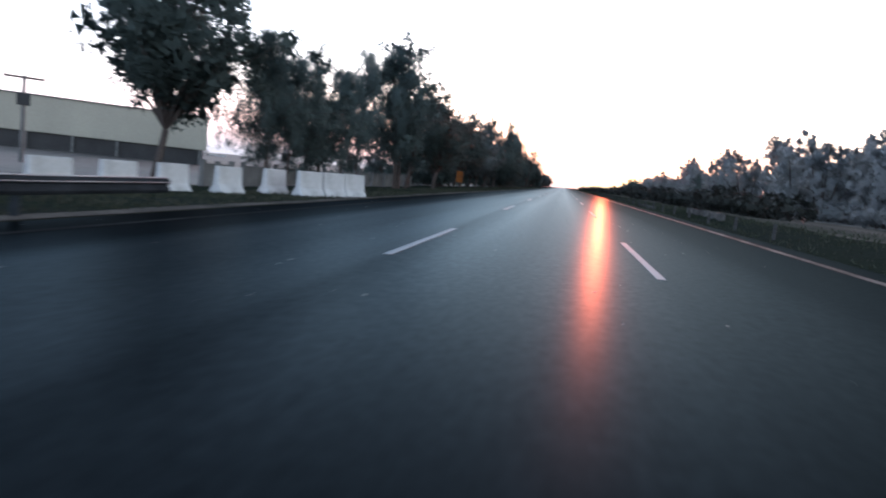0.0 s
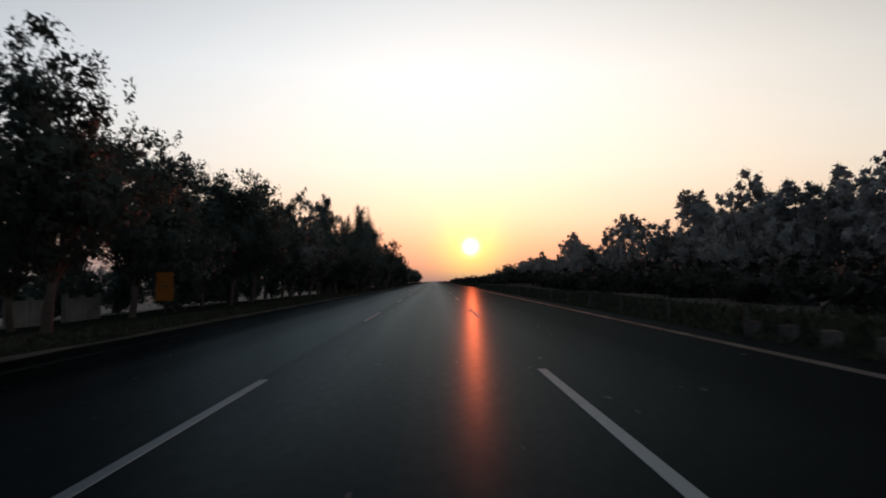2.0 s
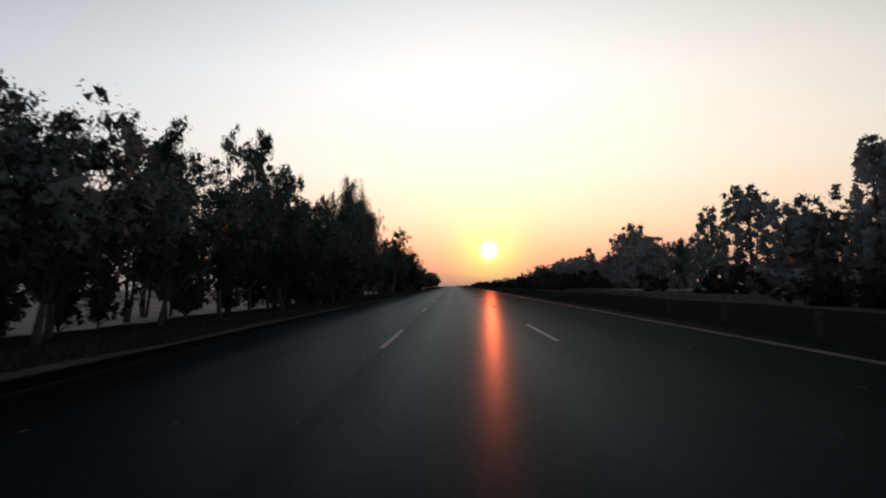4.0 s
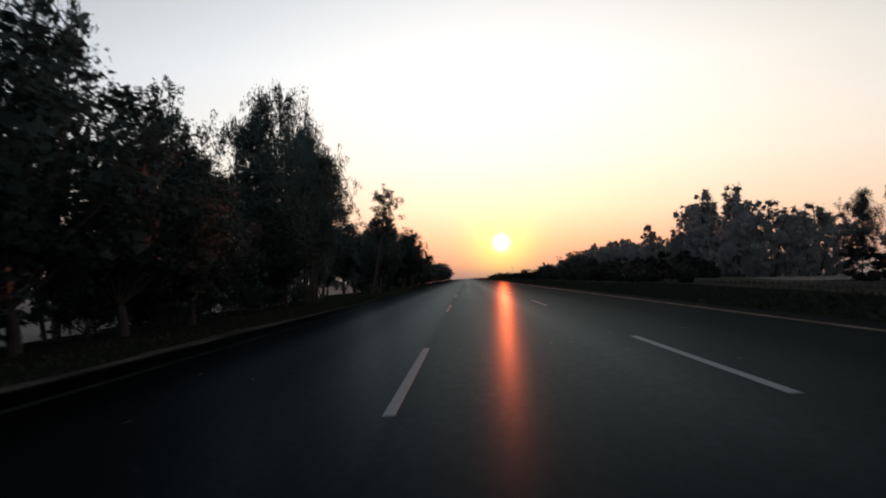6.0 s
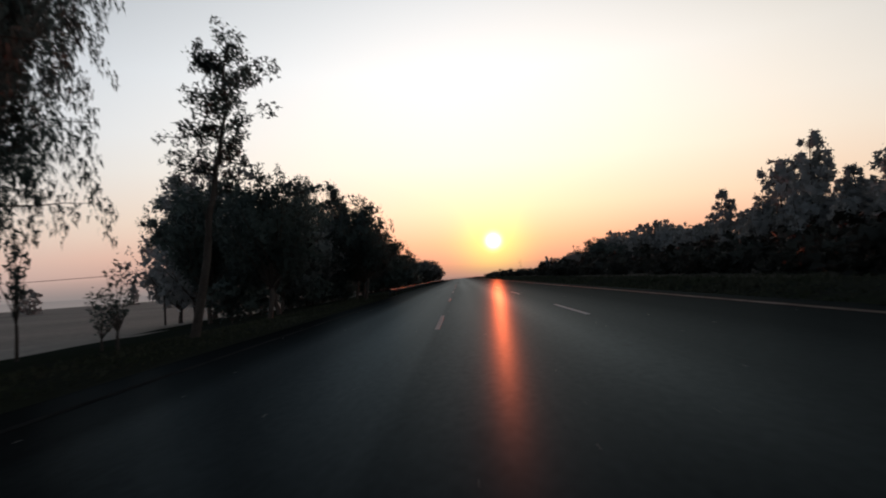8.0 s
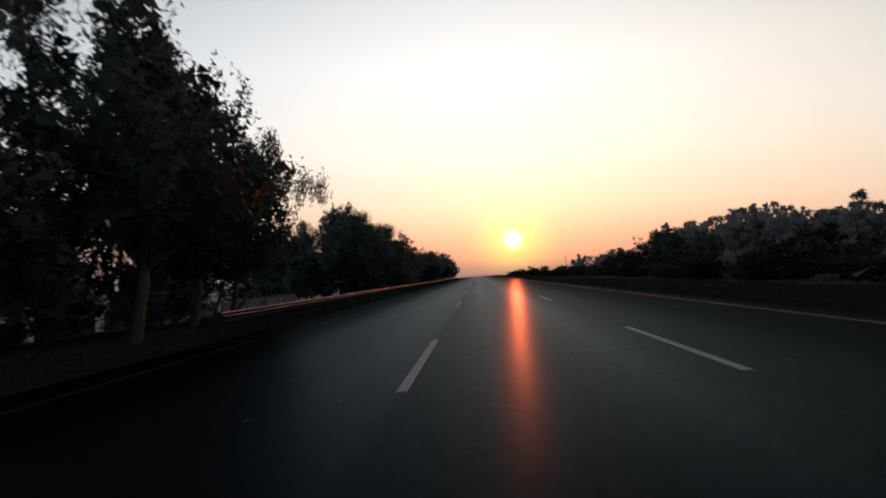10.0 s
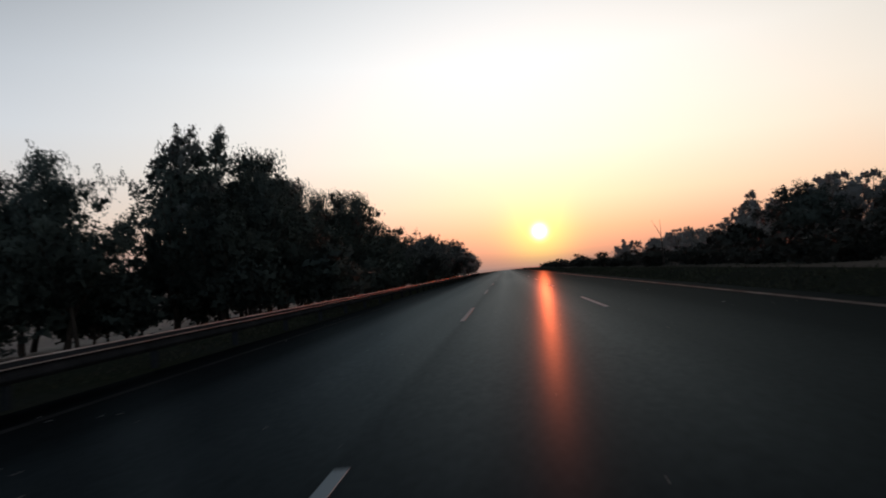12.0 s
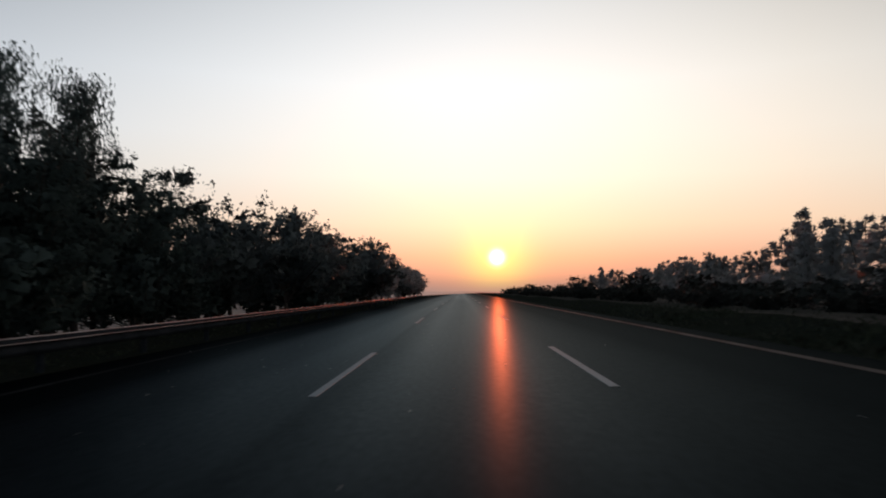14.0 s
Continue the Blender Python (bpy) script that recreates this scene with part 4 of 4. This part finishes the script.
for x, y, top in ((25, 113.8, 4.1), (25.5, 108.5, 3.6), (25, 104.7, 4.1), (26, 100, 3.6), (25, 96.2, 3.8), (25.5, 91.5, 3.4), (25, 87, 3.7), (26, 82, 3.4), (25, 77, 3.6), (25.5, 72, 3.2), (25, 67, 3.5),
                  (25, 135, 3.4), (25.5, 165.5, 3.3)):
    thick(x, y, top, 1.15)
for x, y, top in ((25, 227.3, 4.3), (25, 213, 4.0), (25.5, 219, 4.0), (26, 260.6, 4.9), (25.5, 246, 3.5), (25.5, 233, 3.6), (26, 209.7, 4.7), (26, 301, 5.0), (25, 329.5, 4.9), (25.5, 327, 4.3)):
    thick(x, y, top, 1.1)
y = 200.0
while y < 470:
    if not 262 < y < 297:
        thick(rows.uniform(24, 28), y, rows.uniform(2.9, 3.9) if y < 332 else rows.uniform(2.0, 2.8), 1.15 if y < 332 else 1.5)
    y += rows.uniform(3.0, 5.0)

# median bushes, thicker in some stretches
for y0, y1, step in ((36, 97, 1.2), (168, 262, 2.5), (262, 470, 3.0)):
    y = float(y0)
    while y < y1:
        s = rows.uniform(0.65, 1.2)
        plant(BSH[rows.randrange(4)], rows.uniform(11, 15.5), y, s, None, 1.25, MEDIAN)
        y += rows.uniform(0.5, 1.5) * step


for kind in (*EUC, *EUC_LIGHT, *HAZED_BELT, *BRD, *BRD_LIGHT, *SHRUB, *BSH, *THICKET):
    if kind.name not in USED:
        for child in kind.children:
            bpy.data.objects.remove(child)
        bpy.data.objects.remove(kind)


# ---- roadside things ----
def guard_rail(y0, y1, x, turn_label):
    root = tagged(new("guard_rail"), turn_label, "guard rail")
    n = int((y1 - y0) / 4.0)
    base = 0.0
    prof = [(0, 0.46), (0.03, 0.48), (0.075, 0.53), (0.075, 0.56), (0.03, 0.60), (0.03, 0.64), (0.075, 0.68), (0.075, 0.71), (0.03, 0.76), (0, 0.78),
            (-0.006, 0.775), (0.022, 0.757), (0.066, 0.707), (0.066, 0.683), (0.022, 0.645), (0.022, 0.597), (0.066, 0.557), (0.066, 0.533), (0.022, 0.483), (-0.006, 0.465)]
    beam_me, post_me = None, None
    for k in range(n):
        y = y0 + 4.0 * k
        if beam_me is None:
            v, f = extrude_profile(prof, 0, 3.995)
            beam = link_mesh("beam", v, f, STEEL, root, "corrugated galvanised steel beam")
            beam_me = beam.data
            # strips added on top edge and crest to imitate the sky's glint there
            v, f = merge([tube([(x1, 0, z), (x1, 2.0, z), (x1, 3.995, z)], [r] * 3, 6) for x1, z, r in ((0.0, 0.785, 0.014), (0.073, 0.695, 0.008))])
            edge_me = link_mesh("glint_strip", v, f, EDGE_GLINT, beam, "thin pale strips imitating glints along the beam").data
            bm = bmesh.new()
            box(bm, -0.16, -0.04, -0.4, -0.02, 0.04, 0.80, 0.008)
            post = part("post", bm, STEEL, root)
            post_me = post.data
        else:
            beam = new("beam", beam_me)
            post = new("post", post_me)
            beam.parent = post.parent = root
            new("glint_strip", edge_me).parent = beam
        sag = 0.02 * noise.noise((y * 0.2, 0, 5))
        beam.location = (x, y, ground_z(x) + sag - 0.1)
        post.location = (x, y + 0.1, ground_z(x) + sag - 0.1)
    return root


guard_rail(226, 430, -7.75, "long galvanised steel guard rail along the verge")
guard_rail(-19.8, 4.3, -7.9, "weathered steel guard rail ending beside concrete barriers")


def jersey_barrier(x, y, turn, length=1.25, proto=[]):
    m = Matrix.Translation((x, y, ground_z(x) - 0.03)) @ Matrix.Rotation(turn, 4, "Z")
    if proto:
        ob = copy_thing(proto[0], m)
    else:
        prof = [(-0.30, 0), (0.30, 0), (0.30, 0.08), (0.13, 0.33), (0.08, 0.97), (0.05, 1.0), (-0.05, 1.0), (-0.08, 0.97), (-0.13, 0.33), (-0.30, 0.08)]
        v, f = extrude_profile(prof, -length / 2, length / 2)
        ob = link_mesh("jersey_barrier", v, f, CONCRETE)
        ob.matrix_basis = m
        proto.append(ob)
    return tagged(ob, "whitewashed concrete jersey barrier with stained foot", "barrier", "row of concrete barriers")


for x, y in ((-9.6, 16.5), (-9.05, 17.7), (-8.55, 18.9)):
    jersey_barrier(x, y, radians(-23))
for x, y in ((-12.9, 12.2), (-12.0, 14.4), (-11.2, 16.7), (-13.3, 9.9), (-13.6, 7.4), (-13.8, 5.0), (-13.9, 3.7), (-14.0, 2.4), (-14.1, 1.1), (-14.2, -0.2), (-14.2, -1.5)):
    jersey_barrier(x, y, radians(-14))


def fence_panel(y, x, high=1.0, proto=[]):
    m = Matrix.Translation((x, y, ground_z(x) - 0.05)) @ Matrix.Diagonal((1, 1.05, high, 1))
    if proto:
        ob = copy_thing(proto[0], m)
    else:
        ob = new("boundary_wall_panel")
        bm = bmesh.new()
        box(bm, -0.08, 0.12, 0.0, 0.08, 2.88, 1.22, 0.015)
        part("panel", bm, GREY_CONCRETE, ob)
        for p, h in ((0.0, 1.42), (1.4, 1.36), (2.8, 1.42)):
            bm = bmesh.new()
            box(bm, -0.12, p, 0.0, 0.12, p + 0.22, h, 0.015)
            part("pillar", bm, GREY_CONCRETE, ob)
        ob.matrix_basis = m
        proto.append(ob)
    return tagged(ob, "grey concrete boundary wall panel with short pillars", "wall", "boundary wall panels")


for y0, y1, x, high in ((22.0, 66, -17.6, 1.0), (165, 182, -18.0, 0.8), (223.9, 263, -17.2, 0.66)):
    y = y0
    while y < y1:
        fence_panel(y, x, high)
        y += 4.32


def board_sign():
    root = tagged(new("road_sign"), "orange roadside board on a steel post", "sign")
    bm = bmesh.new()
    box(bm, -0.33, -0.015, 0.80, 0.33, 0.015, 1.95, 0.01)
    part("board", bm, SIGN_FACE, root, "faded orange board")
    v, f = tube([(0, 0.05, -0.3), (0, 0.05, 1.0), (0, 0.05, 1.9)], [0.035, 0.035, 0.035], 8)
    link_mesh("post", v, f, STEEL, root)
    bm = bmesh.new()
    box(bm, -0.04, -0.021, 1.36, 0.13, -0.0155, 1.43)
    part("bar", bm, DARK_PANEL, root, "small dark bar of unreadable writing")
    root.matrix_basis = pose(-10.3, 59.2, ground_z(-10.3) - 0.02, 0, 0, 6)


board_sign()


def delineator(y, proto=[]):
    m = Matrix.Translation((6.45, y, ground_z(6.45) - 0.02))
    if proto:
        ob = copy_thing(proto[0], m)
    else:
        ob = new("delineator_post")
        for k in range(5):
            v, f = tube([(0, 0, 0.1 * k - (0.2 if k == 0 else 0)), (0, 0, 0.1 * (k + 1))], [0.055, 0.055 if k < 4 else 0.042], 8)
            link_mesh("band", v, f, DARK_PANEL if k % 2 == 0 else WORN_BAND, ob)
        ob.matrix_basis = m
        proto.append(ob)
    return tagged(ob, "short black and white banded delineator post", "post", "delineator posts")


for k in range(21):
    delineator(11.3 + 4.3 * k)


def kerb_block(y, x=6.6, tall=1.0, proto=[]):
    m = Matrix.Translation((x + 0.12 * noise.noise((y, 0, 0)), y, ground_z(x) - 0.04)) @ Matrix.Rotation(0.2 * noise.noise((y, 3, 0)), 4, "Z") @ Matrix.Diagonal((1, 1, tall, 1))
    if proto:
        ob = copy_thing(proto[0], m)
    else:
        bm = bmesh.new()
        box(bm, -0.12, -0.14, -0.1, 0.12, 0.14, 0.24, 0.03)
        ob = part("concrete_block", bm, STONE)
        ob.matrix_basis = m
        proto.append(ob)
    return tagged(ob, "small weathered concrete block on the median edge", "block", "row of concrete blocks")


for k in range(7):
    kerb_block(38.0 + 1.3 * k + 0.3 * noise.noise((k * 0.7, 1, 0)))
for k in range(11):
    kerb_block(20.8 + 0.74 * k + 0.12 * noise.noise((k * 0.9, 5, 0)), 7.15, 1.5)


def mast(x, y, top):
    root = tagged(new("dead_tree_pole"), "thin bare leafless trunk above the median", "tree")
    rng = np.random.default_rng(77)
    z = ground_z(x)
    pts, rr = limb(rng, (0, 0, -0.2), (0.02, 0, 1), top - z, 0.07, 0.05, 0, 6)
    v, f = merge([tube(pts[:5], rr[:5], 6), tube(*limb(rng, pts[4], (-0.42, 0, 1), (top - z) * 0.36, 0.03, 0.05), 5), tube(*limb(rng, pts[4], (0.06, 0.1, 1), (top - z) * 0.34, 0.028, 0.05), 5)])
    link_mesh("trunk", v, f, BARK, root, smooth=True)
    root.location = (x, y, z)


mast(12.4, 309.3, 4.6)


def utility_pole(x, y, top):
    root = tagged(new("utility_pole"), "concrete utility pole with crossarm and transformer", "utility pole")
    z = ground_z(x)
    h = top - z
    v, f = tube([(0, 0, -0.3), (0, 0, h * 0.5), (0, 0, h)], [0.2, 0.17, 0.14], 8)
    link_mesh("pole", v, f, GREY_CONCRETE, root)
    bm = bmesh.new()
    box(bm, -1.5, -0.07, h - 0.25, 1.5, 0.07, h - 0.05, 0.01)
    part("crossarm", bm, BARK, root)
    for dx in (-1.4, 0.1, 1.4):
        v, f = tube([(dx, 0, h - 0.06), (dx, 0, h + 0.12), (dx, 0, h + 0.28)], [0.06, 0.09, 0.04], 7)
        link_mesh("insulator", v, f, CONCRETE, root, "white porcelain insulator")
    bm = bmesh.new()
    box(bm, -0.5, -0.45, h * 0.66, 0.5, 0.0 - 0.15, h * 0.80, 0.04)
    part("transformer", bm, DARK_PANEL, root, "dark transformer box")
    root.matrix_basis = pose(x, y, z, 0, 0, 42)


utility_pole(0.44 - 68 * math.sin(radians(42.4)), -9.5 + 68 * math.cos(radians(42.4)), 5.2)


def field_line():
    root = tagged(new("utility_pole"), "thin wooden pole at the field edge", "utility pole")
    v, f = tube([(0, 0, -0.3), (0, 0, 2.5), (0, 0, 5.2)], [0.10, 0.09, 0.07], 7)
    link_mesh("pole", v, f, BARK, root)
    root.location = (-28.8, 224.9, ground_z(-28.8))
    wire = []
    for k in range(25):
        u = k / 24
        wire.append((-28.8 - 62 * u, 224.9 - 3 * u, 3.3 - 1.1 * 4 * u * (1 - u) * 0.6 + 0.6 * u))
    v, f = tube(wire, [0.025] * 25, 5)
    tagged(link_mesh("overhead_wire", v, f, DARK_PANEL), "single dark wire sagging across the field", "wire")
    far_pole = tagged(new("utility_pole"), "thin wooden pole far out in the field", "utility pole")
    v, f = tube([(0, 0, -0.3), (0, 0, 3.0), (0, 0, 6.4)], [0.10, 0.09, 0.07], 7)
    link_mesh("pole", v, f, BARK, far_pole)
    far_pole.location = (-90.8, 221.9, ground_z(-90.8))


field_line()


def warehouse():
    root = tagged(new("warehouse"), "long cream industrial shed with dark open ground floor", "building")
    # local x along the wall from its road end, y away from the road, z up
    length, depth, z0, z1, z2 = 75.0, 30.0, 0.0, 2.45, 7.7
    # the recess's shade is put into this wall's dark colour
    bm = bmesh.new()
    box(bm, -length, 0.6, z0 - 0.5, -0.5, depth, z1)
    part("lower_wall", bm, DARK_PANEL, root, "ground floor wall coloured dark for shade")
    bm = bmesh.new()
    box(bm, -length, 0, z1, 0, depth, z2, 0.05)
    part("upper_wall", bm, CLADDING, root)
    for k in range(24):
        bm = bmesh.new()
        box(bm, -3.0 * k - 3.0, -0.03, z1 + 0.1, -3.0 * k - 0.06, 0.0 - 0.004, z2 - 0.15, 0.01)
        part("cladding_panel", bm, CLADDING, root)
    for k in range(13):
        bm = bmesh.new()
        box(bm, -6.0 * k - 1.2, 0.1, z0 - 0.5, -6.0 * k - 0.8, 0.5, z1)
        part("column", bm, GREY_CONCRETE, root)
    bm = bmesh.new()
    box(bm, -length - 0.3, -0.35, z2, 0.35, depth + 0.3, z2 + 0.18, 0.03)
    part("roof", bm, GREY_CONCRETE, root)
    bm = bmesh.new()
    box(bm, 0.4, 0.3, 1.75, 3.2, 3.0, 2.0, 0.03)
    part("canopy", bm, CONCRETE, root, "white canopy at the shed end")
    root.matrix_basis = pose(-57.2, 90.5, ground_z(-57) - 0.05, 0, 0, 36.9)


warehouse()


def grass():
    rng = np.random.default_rng(9)
    spots = []
    for x0, x1, n in ((-12.5, -8.0, 44000), (6.0, 8.6, 32000), (8.6, 20, 9000)):
        spots.append(np.stack([rng.uniform(x0, x1, n), rng.uniform(-8, 345, n)], axis=1))
    p = np.concatenate(spots)
    keep = np.array([noise.noise((a * 0.4, b * 0.4, 2)) > -0.45 for a, b in p])
    p = p[keep]
    n = len(p)
    xs, zs = [q[0] for q in PROFILE], [q[1] for q in PROFILE]
    z = np.interp(p[:, 0], xs, zs) - 0.08
    base = np.stack([p[:, 0], p[:, 1], z], axis=1)
    a = rng.uniform(0, 6.28, n)
    side = np.stack([np.cos(a), np.sin(a), np.zeros(n)], axis=1) * rng.uniform(0.03, 0.09, n)[:, None]
    tip = base + np.stack([rng.normal(0, 0.08, n), rng.normal(0, 0.08, n), rng.uniform(0.09, 0.2, n)], axis=1)
    verts = np.stack([base - side, base + side, tip], axis=1).reshape(-1, 3)
    ob = link_mesh("grass", verts.tolist(), np.arange(3 * n).reshape(-1, 3).tolist(), GRASS)
    tagged(ob, "dry tufted grass along the verges", "grass", kind="stuff")


grass()


def grit():
    rng = np.random.default_rng(4)
    verts, faces = [], []
    for _ in range(1100):
        x, y, s = rng.uniform(-7.2, 5.7), rng.uniform(-8, 330), rng.uniform(0.008, 0.035)
        z, b = TILT * x + 0.005, len(verts)
        for k in range(5):
            w = 2 * math.pi * k / 5
            verts.append((x + s * math.cos(w) * rng.uniform(0.6, 1.4), y + s * math.sin(w) * rng.uniform(0.6, 1.4), z))
        verts.append((x, y, z + s * rng.uniform(0.1, 0.25)))
        faces += [(b + k, b + (k + 1) % 5, b + 5) for k in range(5)]
    tagged(link_mesh("road_grit", verts, faces, PALE_GRIT), "scattered pale grit on the asphalt", "grit", kind="stuff")


grit()
